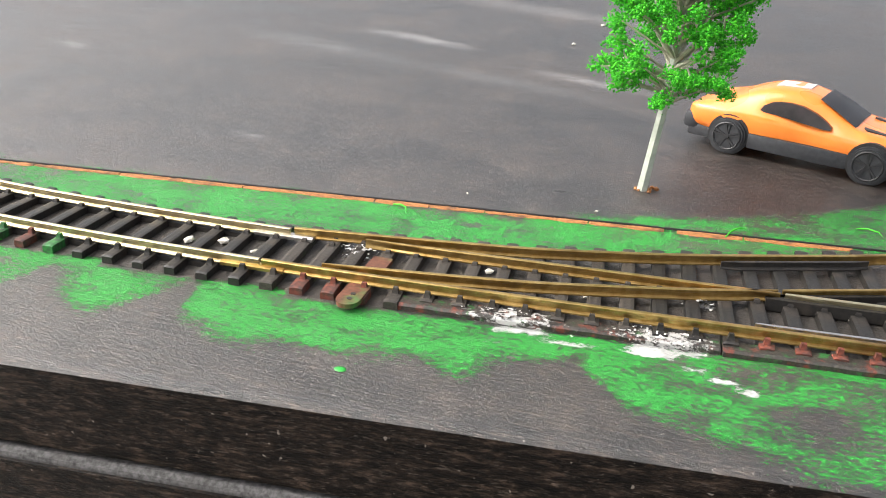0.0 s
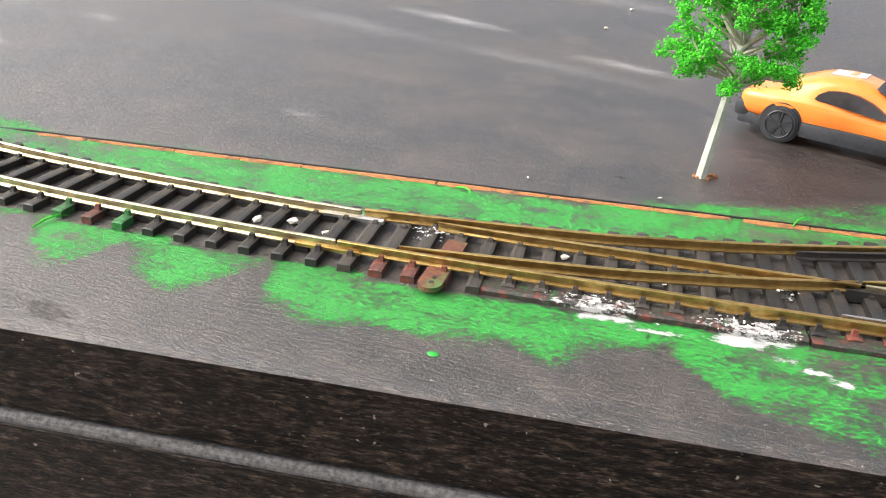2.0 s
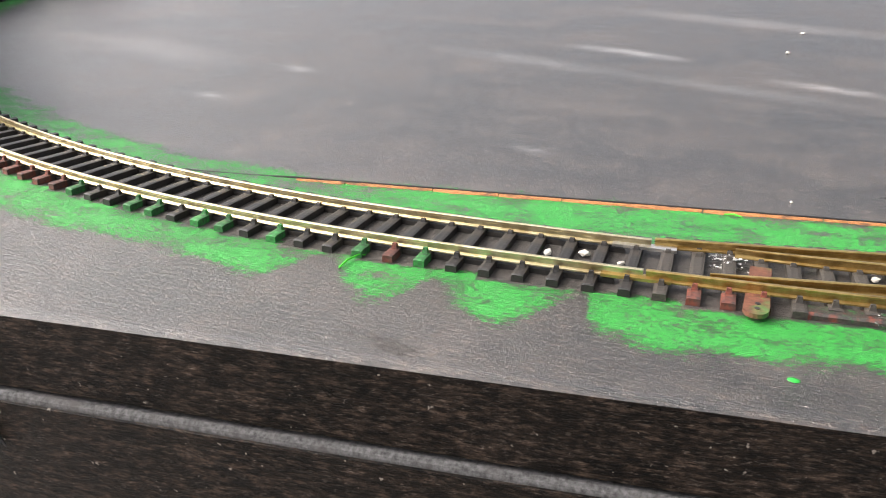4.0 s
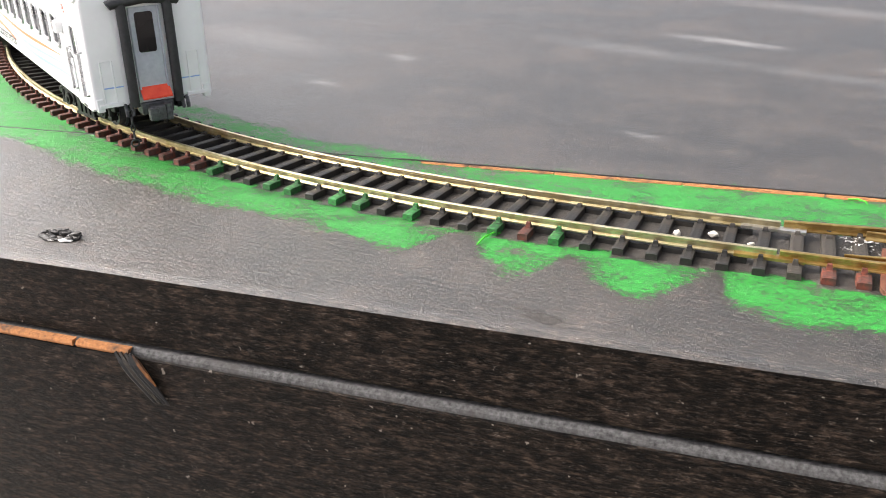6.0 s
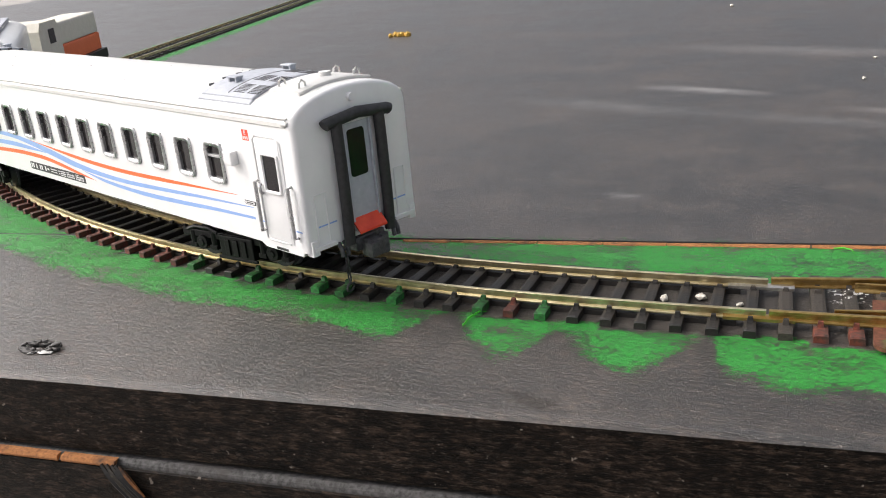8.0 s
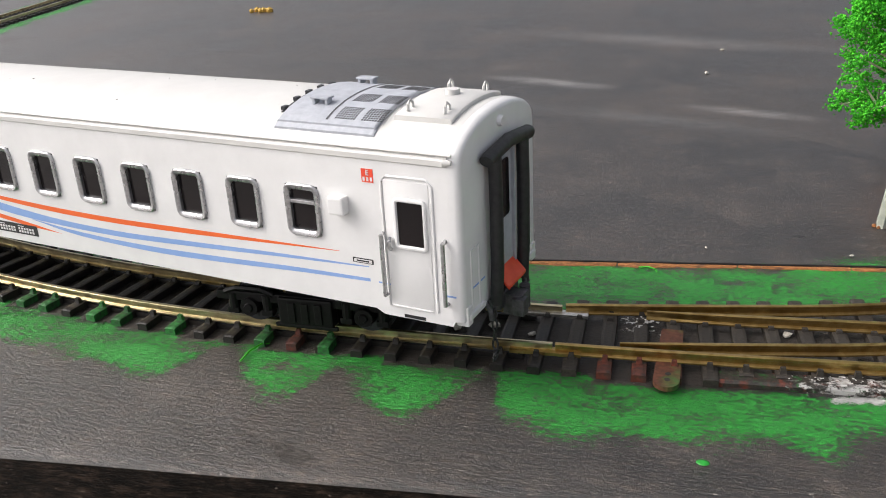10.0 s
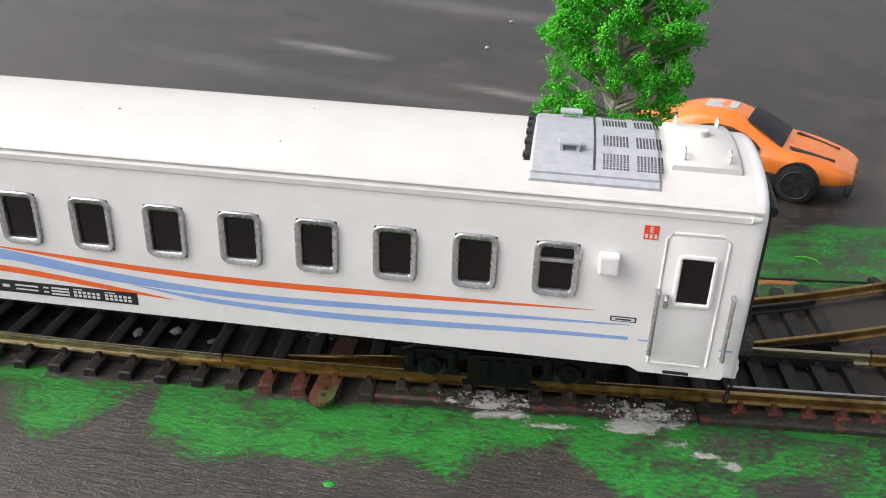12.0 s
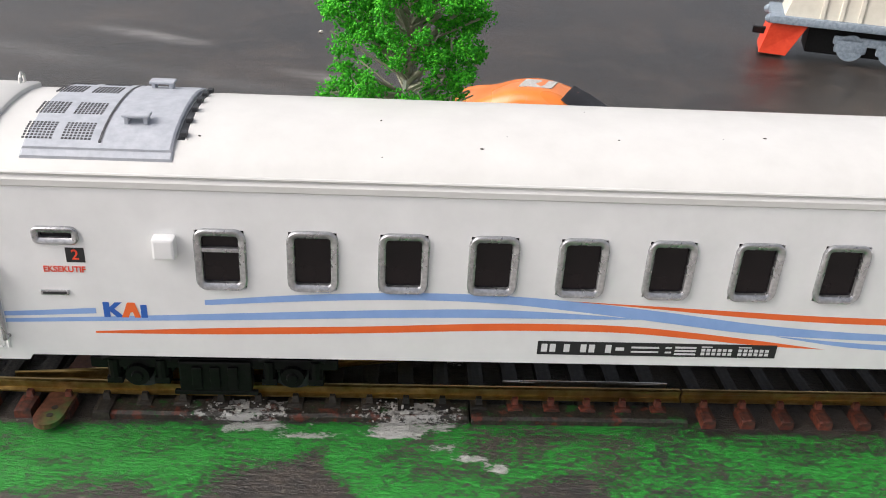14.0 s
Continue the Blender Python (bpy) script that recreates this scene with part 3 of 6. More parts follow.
    for k in range(120):
        x = -430 + k * 5.2
        y = SEAM_K * x + SEAM_C + 1.0 + 0.25 * noise.noise((x * 0.1, 0, 0))
        h = 0.45 if x > -184 else 0.2
        rings.append([(x, y - 0.1, 0.0), (x, y, h), (x, y + 0.5, h), (x, y + 0.9, 0.0)])
    loft(bm, rings)
    bmesh.ops.recalc_face_normals(bm, faces=bm.faces)
    part("dark_seam", bm, BLACK_PLASTIC, t, "dark raised edge of a plank seam")
    bm = bmesh.new()
    v = bmesh.ops.create_icosphere(bm, subdivisions=2, radius=1.0)["verts"]
    bmesh.ops.scale(bm, vec=(1.2, 0.9, 0.22), verts=v)
    bmesh.ops.translate(bm, vec=(-37.9, 127.0, 0.05), verts=v)
    part("paint_drop", bm, GREEN_DROP, t, "small drop of green paint", smooth=True)
    for sx, sy in ((-1300, 130), (1300, 130), (-1300, 1350), (1300, 1350)):
        bm = bmesh.new()
        p = rot @ Vector((sx, sy - 40, 0))
        box(bm, p.x - 35, p.x + 35, p.y - 35 + EDGE_C, p.y + 35 + EDGE_C, -750, -19.5, 3)
        part("table_leg", bm, BOARD_SIDE_SHADED, t)
    return t


# ---- track ----
def rail_mesh(line, s0, s1, off, width=1.0, step=4.0, top=RAIL_TOP, foot=True, taper=(0, 0)):
    """A rail along a plan line: foot, web and head."""
    bm = bmesh.new()
    n = max(2, int((s1 - s0) / step))
    h = width / 2
    prof = [(-1.0, 1.9), (1.0, 1.9), (1.0, 2.2), (0.3, 2.55), (0.3, 3.35), (h, 3.55), (h, top - 0.12), (h - 0.15, top), (-h + 0.15, top), (-h, top - 0.12), (-h, 3.55), (-0.3, 3.35), (-0.3, 2.55), (-1.0, 2.2)]
    rings = []
    for k in range(n + 1):
        s = s0 + (s1 - s0) * k / n
        d = line.way(s)
        p = line.off(s, off)
        nrm = np.array([-d[1], d[0]])
        f = 1.0
        if taper[0] and s - s0 < taper[0]:
            f = 0.25 + 0.75 * (s - s0) / taper[0]
        if taper[1] and s1 - s < taper[1]:
            f = 0.25 + 0.75 * (s1 - s) / taper[1]
        rings.append([(p[0] + nrm[0] * q * f, p[1] + nrm[1] * q * f, z) for q, z in prof])
    loft(bm, rings)
    bmesh.ops.recalc_face_normals(bm, faces=bm.faces)
    return bm


def tie_mesh(half_near, half_far, width, chairs, seed, z=1.9):
    """A sleeper across y, its near end at -half_near; material 1 on the near end; grained top; chairs hold the rails."""
    rnd = random.Random(seed)
    bm = bmesh.new()
    cuts = [-half_near, -half_near + 0.5, -GAUGE / 2 - 2.0, -GAUGE / 2 + 2, 0, GAUGE / 2, half_far]
    rings = []
    for i, y in enumerate(cuts):
        w = width / 2 * (1 + rnd.uniform(-0.05, 0.05))
        zt = z + rnd.uniform(-0.08, 0.05) - (0.2 if i == 0 else 0)
        rings.append([(-w, y, 0.0), (w, y, 0.0), (w * 0.94, y, zt - 0.15), (w * 0.5, y, zt), (0, y, zt - 0.02), (-w * 0.5, y, zt), (-w * 0.94, y, zt - 0.15)])
    loft(bm, rings)
    bmesh.ops.recalc_face_normals(bm, faces=bm.faces)
    for f in bm.faces:
        if f.calc_center_median().y < -GAUGE / 2 - 1.6:
            f.material_index = 1
    if chairs:
        for y in (-GAUGE / 2 - 1.9, -GAUGE / 2 + 1.3, GAUGE / 2 - 1.3, GAUGE / 2 + 1.9):
            h = 1.25 if y < -GAUGE / 2 else 0.7
            loft(bm, [[(-0.75, y - 0.7, z - 0.2), (0.75, y - 0.7, z - 0.2), (0.75, y + 0.7, z - 0.2), (-0.75, y + 0.7, z - 0.2)],
                      [(-0.6, y - 0.5, z + 0.5), (0.6, y - 0.5, z + 0.5), (0.6, y + 0.5, z + 0.5), (-0.6, y + 0.5, z + 0.5)],
                      [(-0.5, y - 0.4, z + h), (0.5, y - 0.4, z + h), (0.5, y + 0.4, z + h), (-0.5, y + 0.4, z + h)]], mi=1 if y < -GAUGE / 2 else 0)
    return bm


def tie_kinds():
    kinds = {}
    for key, mats in (("plain", [BLACK_PLASTIC, BLACK_PLASTIC]), ("green", [BLACK_PLASTIC, GREEN_TIE]), ("rust", [BLACK_PLASTIC, RUST_TIE]), ("grey", [GREY_TIE, GREY_TIE]), ("grey_rust", [GREY_TIE, RUST_TIE])):
        for v in range(2):
            me_bm = tie_mesh(15.2, 15.2, 2.7 if "grey" not in key else 2.9, True, len(key) + 10 * v)
            me = bpy.data.meshes.new("sleeper_" + key)
            bmesh.ops.scale(me_bm, vec=(MM,) * 3, verts=me_bm.verts)
            me_bm.to_mesh(me)
            me_bm.free()
            for m in mats:
                me.materials.append(m)
            kinds[key, v] = me
    return kinds


KINDS = tie_kinds()


def put_tie(parent, key, line, s, v=0, name="sleeper", off=0.0, squash=1.0):
    d, p = line.way(s), line.off(s, off)
    o = new(name, KINDS[key, v % 2])
    o.parent = parent
    o.matrix_basis = pmm(p[0], p[1], 0.02, 0, 0, math.degrees(math.atan2(d[1], d[0]))) @ Matrix.Diagonal((1, squash, 1, 1))
    return o


# sleeper ends from the rail joint leftwards
END_COLOURS = ["plain", "plain", "plain", "plain", "plain", "plain", "green", "rust", "green", "plain", "plain", "green", "plain", "green", "green", "plain", "green", "green", "plain", "plain", "green", "rust", "rust", "rust"]


def curved_track():
    t = empty("railway_track")
    tagged(t, "curved model railway track with brass rails on black sleepers", "track", "railway tracks")
    s_end = s_of_x(MAIN, -70.0, S_LOW)
    for k, s in enumerate(np.arange(s_end - 3.2, 40, -7.72)):
        key = END_COLOURS[k] if k < len(END_COLOURS) else "rust"
        put_tie(t, key, MAIN, s, k)
    for o in (-GAUGE / 2, GAUGE / 2):
        part("rail", rail_mesh(MAIN, 20, s_end, o, step=5), NICKEL, t, "worn shiny brass rail", smooth=True)
        bm = bmesh.new()
        rings = []
        for s in np.arange(25, s_end - 4, 6.0):
            d, p = MAIN.way(s), MAIN.off(s, o)
            nr = np.array([-d[1], d[0]])
            rings.append([(*(p + nr * q), z) for q, z in ((-0.8, 0.0), (0.8, 0.0), (0.8, 1.2), (-0.8, 1.2))])
        loft(bm, rings)
        bmesh.ops.recalc_face_normals(bm, faces=bm.faces)
        part("sleeper_web", bm, BLACK_PLASTIC, t)
        # joiner at the end of the rail
        part("rail_joiner", rail_joiner(s_end, o), STEEL if o > 0 else BRASS, t, "metal rail joiner")
    return t


def rail_joiner(s, o):
    bm = bmesh.new()
    rings = []
    for k in range(5):
        q = s - 9 + 15 * k / 4
        d, p = MAIN.way(q), MAIN.off(q, o)
        nr = np.array([-d[1], d[0]])
        rings.append([(*(p + nr * w), z) for w, z in ((-1.35, 1.75), (1.35, 1.75), (1.3, 2.45), (0.4, 2.75), (-0.4, 2.75), (-1.3, 2.45))])
    loft(bm, rings)
    bmesh.ops.recalc_face_normals(bm, faces=bm.faces)
    return bm


def turnout():
    t = empty("railway_turnout")
    tagged(t, "weathered model railway turnout with brass rails and grey sleepers", "track", "railway tracks")
    s0 = s_of_x(MAIN, -69.4, S_LOW)
    s1 = s_of_x(MAIN, 70.0, S_LOW)
    # stock rails
    part("stock_rail", rail_mesh(MAIN, s0, s1, -GAUGE / 2, 1.15), BRASS, t, "brown brass rail", smooth=True)
    f1 = s_of_x(FAR_STOCK, 78.6)
    part("stock_rail", rail_mesh(FAR_STOCK, 0.3, f1, 0.0, 1.15), BRASS, t, "brown brass rail", smooth=True)
    # switch blades and the rails to the frog
    sa, sf = s_of_x(MAIN, -51.0, S_LOW), s_of_x(MAIN, 42.4, S_LOW)
    part("switch_blade", rail_mesh(MAIN, sa, sf, GAUGE / 2, 1.1, taper=(20, 8)), BRASS, t, "brass switch blade", smooth=True)
    fb, ff = s_of_x(FAR_STOCK, -58.7), s_of_x(FAR_STOCK, 34.9)
    part("switch_blade", rail_mesh(FAR_STOCK, fb, ff, -GAUGE, 1.1, taper=(16, 8)), BRASS, t, "brass switch blade", smooth=True)
    # rails beyond the frog
    part("frog_rail", rail_mesh(MAIN, sf + 1, s1, GAUGE / 2, 1.0, taper=(5, 0)), NICKEL, t, "bright worn rail", smooth=True)
    part("frog_rail", rail_mesh(FAR_STOCK, ff + 1, f1, -GAUGE, 1.0, taper=(5, 0)), BRASS, t, smooth=True)
    # frog body in black plastic
    bm = bmesh.new()
    for ln, a, b, o in ((MAIN, sf - 3, sf + 24, GAUGE / 2), (FAR_STOCK, ff - 3, ff + 24, -GAUGE)):
        rings = []
        for k in range(6):
            s = a + (b - a) * k / 5
            p, d = ln.off(s, o), ln.way(s)
            nr = np.array([-d[1], d[0]])
            rings.append([(*(p + nr * q), z) for q, z in ((-1.6, 0.4), (1.6, 0.4), (1.5, 3.1), (-1.5, 3.1))])
        loft(bm, rings)
    bmesh.ops.recalc_face_normals(bm, faces=bm.faces)
    part("frog", bm, BLACK_PLASTIC, t, "black plastic frog")
    # check rails
    part("check_rail", rail_mesh(MAIN, s_of_x(MAIN, 35.7, S_LOW), s_of_x(MAIN, 68.1, S_LOW), -GAUGE / 2 + 2.6, 0.7, top=3.9, taper=(4, 4)), STEEL, t, "bright check rail", smooth=True)
    part("check_rail", rail_mesh(FAR_STOCK, s_of_x(FAR_STOCK, 28.1), s_of_x(FAR_STOCK, 61.6), -2.8, 0.9, top=3.9, taper=(4, 4)), BLACK_PLASTIC, t, "black plastic check rail")
    # sleepers: they lengthen as the tracks part
    k = 0
    for s in np.arange(s0 + 3.5, s1, 6.93):
        x = MAIN.at(s)[0]
        extra = max(0.0, np.interp(x, FAR_STOCK.p[:, 0], FAR_STOCK.p[:, 1]) - MAIN.off(s, GAUGE / 2)[1])
        if k == 0:
            key = "plain"
        else:
            key = "grey_rust" if k < 4 or x > 35 else "grey"
        bm = tie_mesh(15.0 if x < -38 else 12.4, 15.4 + extra, 3.1, True, 40 + k)
        d, p = MAIN.way(s), MAIN.at(s)
        top = BLACK_PLASTIC if x > 14 else GREY_TIE
        part("sleeper", bm, [top, RUST_TIE if key == "grey_rust" else top], t, at=pmm(p[0], p[1], 0.02, 0, 0, math.degrees(math.atan2(d[1], d[0]))))
        k += 1
    # outer strips that tie the sleeper ends together
    for xa, xb, o, mat_ in ((-39, 28.7, -12.4, GLUED), (29.2, 70.4, -12.6, GLUED)):
        bm = bmesh.new()
        rings = []
        for q in range(25):
            s = s_of_x(MAIN, xa, S_LOW) + (s_of_x(MAIN, xb, S_LOW) - s_of_x(MAIN, xa, S_LOW)) * q / 24
            p, d = MAIN.off(s, o), MAIN.way(s)
            nr = np.array([-d[1], d[0]])
            j = 0.25 * noise.noise((s * 0.3, o, 0))
            rings.append([(*(p + nr * w), z) for w, z in ((-2.2 + j, 0.02), (2.4, 0.02), (2.4, 1.2 + j), (-1.6, 1.45 + j), (-2.2 + j, 1.0))])
        loft(bm, rings)
        bmesh.ops.recalc_face_normals(bm, faces=bm.faces)
        part("sleeper_strip", bm, mat_, t, "grey plastic strip, chipped and dabbed red")
    # rusty throw bar under the blades, its rounded tab outside the rail
    sb = s_of_x(MAIN, -45.6, S_LOW)
    d, p = MAIN.way(sb), MAIN.at(sb)
    bm = bmesh.new()
    outline = [(-2.3, 4.5)] + [(2.6 * math.cos(radians(a)), -16.6 + 2.9 * math.sin(radians(a))) for a in range(180, 361, 20)] + [(2.3, 4.5)]
    prism(bm, outline, "z", 1.0, 2.0)
    for hy in (-16.6, -14.4):
        cyl(bm, (0.2, hy, 1.7), (0.2, hy, 2.08), 0.6, seg=10, mi=1)
    part("throw_bar", bm, [RUST, BLACK_PLASTIC], t, "rusty metal throw bar with a rounded tab", at=pmm(p[0], p[1], 0.1, 0, 0, math.degrees(math.atan2(d[1], d[0])) - 4))
    # dried glue spilt over the sleepers: thin flakes of many sizes
    rnd = random.Random(9)
    for cx, cy, n, sp in ((-11.4, 155.7, 70, 10), (18.6, 158.2, 80, 10), (24.8, 177.8, 40, 6), (-53.2, 173.7, 30, 6)):
        bm = bmesh.new()
        for _ in range(n):
            x, y = cx + rnd.gauss(0, sp * 0.5), cy + rnd.gauss(0, 1.7) + 0.1 * (rnd.gauss(0, sp))
            r = min(0.6, 0.11 * math.exp(rnd.gauss(0, 0.6)))
            v = bmesh.ops.create_icosphere(bm, subdivisions=1, radius=r)["verts"]
            for q in v:
                q.co *= rnd.uniform(0.6, 1.4)
            bmesh.ops.scale(bm, vec=(rnd.uniform(0.8, 2.6), rnd.uniform(0.7, 1.6), 0.4), verts=v)
            bmesh.ops.rotate(bm, cent=(0, 0, 0), matrix=Matrix.Rotation(rnd.uniform(0, 3), 3, "Z"), verts=v)
            bmesh.ops.translate(bm, vec=(x, y, rnd.choice((0.15, 1.35, 1.9, 1.95))), verts=v)
        # the skin it left between them, torn into lace
        gx, gy = int(sp * 2.6 / 0.4), 18
        vs = {}
        for i in range(gx):
            for j in range(gy):
                x, y = cx + (i - gx / 2) * 0.4, cy + (j - gy / 2) * 0.4 + 0.1 * (i - gx / 2) * 0.4
                edge = math.hypot((i - gx / 2) / (gx / 2), (j - gy / 2) / (gy / 2))
                if noise.noise((x * 0.75, y * 1.1, 2.0)) + 0.6 * noise.noise((x * 2.1, y * 2.4, 9.0)) > -0.12 + 0.75 * edge ** 2:
                    vs[i, j] = bm.verts.new((x, y, 2.02 + 0.25 * noise.noise((x * 0.9, y * 0.9, 0))))
        for i, j in vs:
            if (i + 1, j) in vs and (i, j + 1) in vs and (i + 1, j + 1) in vs:
                bm.faces.new((vs[i, j], vs[i + 1, j], vs[i + 1, j + 1], vs[i, j + 1]))
        tagged(part("dried_glue", bm, GLUE, t, "spilt dried white glue"), kind="stuff")
    return t


def leaving_tracks():
    a = empty("railway_track")
    tagged(a, "straight model railway track on black sleepers with red-dabbed ends", "track", "railway tracks")
    s1 = s_of_x(MAIN, 70.4, S_LOW)
    s2 = s1 + 330
    for k, s in enumerate(np.arange(s1 + 4, s2, 7.6)):
        put_tie(a, "rust", MAIN, s, k)
    for o in (-GAUGE / 2, GAUGE / 2):
        part("rail", rail_mesh(MAIN, s1, s2, o), BRASS, a, smooth=True)
    b = empty("railway_track")
    tagged(b, "curved branch track with brass rails on black sleepers", "track", "railway tracks")
    f1, f2 = s_of_x(FAR_STOCK, 79.0), FAR_STOCK.s[-1] - 3
    for k, s in enumerate(np.arange(f1 + 6, f2, 7.6)):
        put_tie(b, "plain", FAR_STOCK, s, k, off=-GAUGE / 2)
    for o in (0.0, -GAUGE):
        part("rail", rail_mesh(FAR_STOCK, f1, f2, o), BRASS, b, smooth=True)
    return a, b


# ---- the train ----
XE, HW, ZB, ZC, ZR = 139.7, 17.0, 12.1, 44.2, 51.8     # half length, half width, body bottom, cornice, roof crest over the rail
PITCH = 15.58
WX = [XE - 36.9 - PITCH * k for k in range(13)]          # window centres from the front
WZ0, WZ1, WW = 26.4, 37.3, 8.2
BOGIE, RIDE = 85.0, 0.9     # bogie centres from the middle; the body rides a little high on its springs
ROOF = [(17.0, 44.2), (17.3, 44.5), (17.3, 45.5), (16.5, 46.4), (15.4, 47.8), (13.4, 49.2), (10.4, 50.4), (6.6, 51.3), (3.0, 51.7), (0.0, 51.8)]


def roof_z(y):
    ys, zs = [p[0] for p in ROOF[3:]][::-1], [p[1] for p in ROOF[3:]][::-1]
    return float(np.interp(abs(y), ys, zs))


def ribbon(bm, xs, tops, bots, y, n=60):
    """A flat painted stripe on the side: its upper and lower edges over x."""
    xx = np.linspace(xs[0], xs[-1], n)

    def curve(vals):
        return smooth_vals(xs, vals, xx)
    t, b = curve(tops), curve(bots)
    v = [[bm.verts.new((x, y, zb)), bm.verts.new((x, y, zt))] for x, zb, zt in zip(xx, b, t)]
    for p, q in zip(v, v[1:]):
        bm.faces.new((p[0], q[0], q[1], p[1]))


def smooth_vals(xs, vals, xx):
    xs, vals = np.array(xs, float), np.array(vals, float)
    m = np.gradient(vals, xs)
    i = np.clip(np.searchsorted(xs, xx) - 1, 0, len(xs) - 2)
    h = xs[i + 1] - xs[i]
    t = (xx - xs[i]) / h
    return (2 * t ** 3 - 3 * t ** 2 + 1) * vals[i] + (t ** 3 - 2 * t ** 2 + t) * h * m[i] + (-2 * t ** 3 + 3 * t ** 2) * vals[i + 1] + (t ** 3 - t ** 2) * h * m[i + 1]


def words(parent, text, size, x, y, z, mat_, name="lettering", bold=0.0, rz=0.0, squeeze=1.0):
    cu = bpy.data.curves.new(name, "FONT")
    cu.body, cu.size, cu.align_x, cu.align_y, cu.extrude, cu.offset = text, size * MM, "CENTER", "CENTER", 0.00003, bold * MM
    ob = new(name, cu)
    bpy.context.view_layer.update()
    me = bpy.data.meshes.new_from_object(ob.evaluated_get(bpy.context.evaluated_depsgraph_get()))
    bpy.data.objects.remove(ob)
    me.materials.append(mat_)
    o = new(name, me)
    o.parent = parent
    o.matrix_basis = pmm(x, y, z, 90, 0, rz) @ Matrix.Diagonal((squeeze, 1, 1, 1))
    return o


def frame_ring(w, h, r, thick, depth):
    """A rounded window frame in the xz plane, its face towards -y."""
    bm = bmesh.new()
    rings = []
    for grow, y in ((0.30, 0.0), (0.26, -depth * 0.7), (0.05, -depth), (-thick * 0.6, -depth * 0.9), (-thick, -depth * 0.3), (-thick, 0.9)):
        rings.append([(px, y, pz) for px, pz in rrect(w + 2 * grow, h + 2 * grow, max(r + grow, 0.25))])
    loft(bm, rings, caps=False)
    bmesh.ops.recalc_face_normals(bm, faces=bm.faces)
    return bm


def pane_mesh(w, h):
    bm = bmesh.new()
    box(bm, -w / 2, w / 2, 0.5, 1.0, -h / 2, h / 2)
    return bm


def side_wall(y_out, holes):
    """A 1.2 mm side wall from below to the cornice, with openings (x0, x1, z0, z1) cut through."""
    bm = bmesh.new()
    s = -1 if y_out < 0 else 1
    ya, yb = sorted((y_out, y_out - s * 1.2))
    xs = sorted({-XE + 2.6, XE - 2.6, *[h[0] for h in holes], *[h[1] for h in holes]})
    for a, b in zip(xs, xs[1:]):
        mid = (a + b) / 2
        cuts = sorted([(h[2], h[3]) for h in holes if h[0] < mid < h[1]])
        z = ZB
        for lo, hi in cuts + [(ZC + 0.4, ZC + 0.4)]:
            if lo > z:
                box(bm, a, b, ya, yb, z, lo)
            z = hi
    bmesh.ops.remove_doubles(bm, verts=bm.verts, dist=0.001)
    return bm


def end_rings(sign):
    """Rings of the body's outline that close in to a rounded end."""
    rings = []
    for back, inset in ((2.6, 0.0), (1.3, 0.08), (0.6, 0.30), (0.2, 0.65), (0.0, 1.2)):
        out = [(-(HW - inset), ZB), (-(HW - inset), ZC)]
        roof = [(-y, z) for y, z in ROOF[3:]]
        roof = roof[:-1] + [(0, ZR)] + [(-y, z) for y, z in roof[:-1]][::-1]
        out += [(y * (HW - inset) / HW, z - inset * 0.9 * (z - ZC) / (ZR - ZC) - (0.1 * inset)) for y, z in roof]
        out += [(HW - inset, ZC), (HW - inset, ZB)]
        rings.append([(sign * (XE - back), y, z) for y, z in out])
    return rings


def bogie_parts(parent, x):
    b = bmesh.new()
    for s in (-1, 1):
        y = s * 12.2
        box(b, -22, 22, y - 0.8, y + 0.8, 6.2, 8.4, 0.3)
        box(b, -6.5, 6.5, y - 1.5 * 1, y + 1.5, 1.6, 8.2, 0.4)
        for k in (-1, 0, 1):
            box(b, k * 3.2 - 0.9, k * 3.2 + 0.9, y + s * 1.4 - 0.5, y + s * 1.4 + 0.5, 2.4, 7.2, 0.2)
        box(b, -7.5, 7.5, y + s * 1.2 - 0.4, y + s * 1.2 + 0.4, 1.0, 1.9, 0.2)
        for wx in (-13.8, 13.8):
            cyl(b, (wx, y - 0.6 * s, 5.0), (wx, y + 1.6 * s, 5.0), 2.5, 2.1, 18)
            cyl(b, (wx, y + 1.5 * s, 5.0), (wx, y + 2.0 * s, 5.0), 1.2, 0.9, 12)
            for q in (-4.2, 4.2):
                cyl(b, (wx + q, y, 4.2), (wx + q, y, 8.0), 1.3, seg=12)
                box(b, wx + q - 1.4, wx + q + 1.4, y - 1.2, y + 1.2, 3.0, 4.4, 0.2)
            tube(b, [(wx - 6, y + 0.6 * s, 8.2), (wx - 3, y + 0.6 * s, 9.3), (wx + 3, y + 0.6 * s, 9.3), (wx + 6, y + 0.6 * s, 8.2)], 0.6, 6)
    box(b, -5, 5, -12, 12, 5.5, 9.6, 0.4)
    bog = part("bogie", b, FRAME_BLACK, parent, "black cast bogie frame", at=pmm(x, 0, -RIDE))
    sets = []
    for wx in (-13.8, 13.8):
        w = bmesh.new()
        cyl(w, (0, -12, 0), (0, 12, 0), 0.8, seg=8)
        for s in (-1, 1):
            cyl(w, (0, s * 7.2, 0), (0, s * 7.9, 0), 5.9, 5.7, 28)
            cyl(w, (0, s * 7.8, 0), (0, s * 10.0, 0), 5.1, 4.95, 28)
            for k in range(6):
                a = k * math.pi / 3
                box(w, -0.35, 0.35, s * 10.1 - 0.15, s * 10.1 + 0.15, 1.0, 4.0, turn=Matrix.Rotation(a, 4, "Y"))
        sets.append(part("wheelset", w, [TOY_DARK], bog, "dark metal wheels on an axle", at=pmm(wx, 0, 5.0)))
    return bog, sets


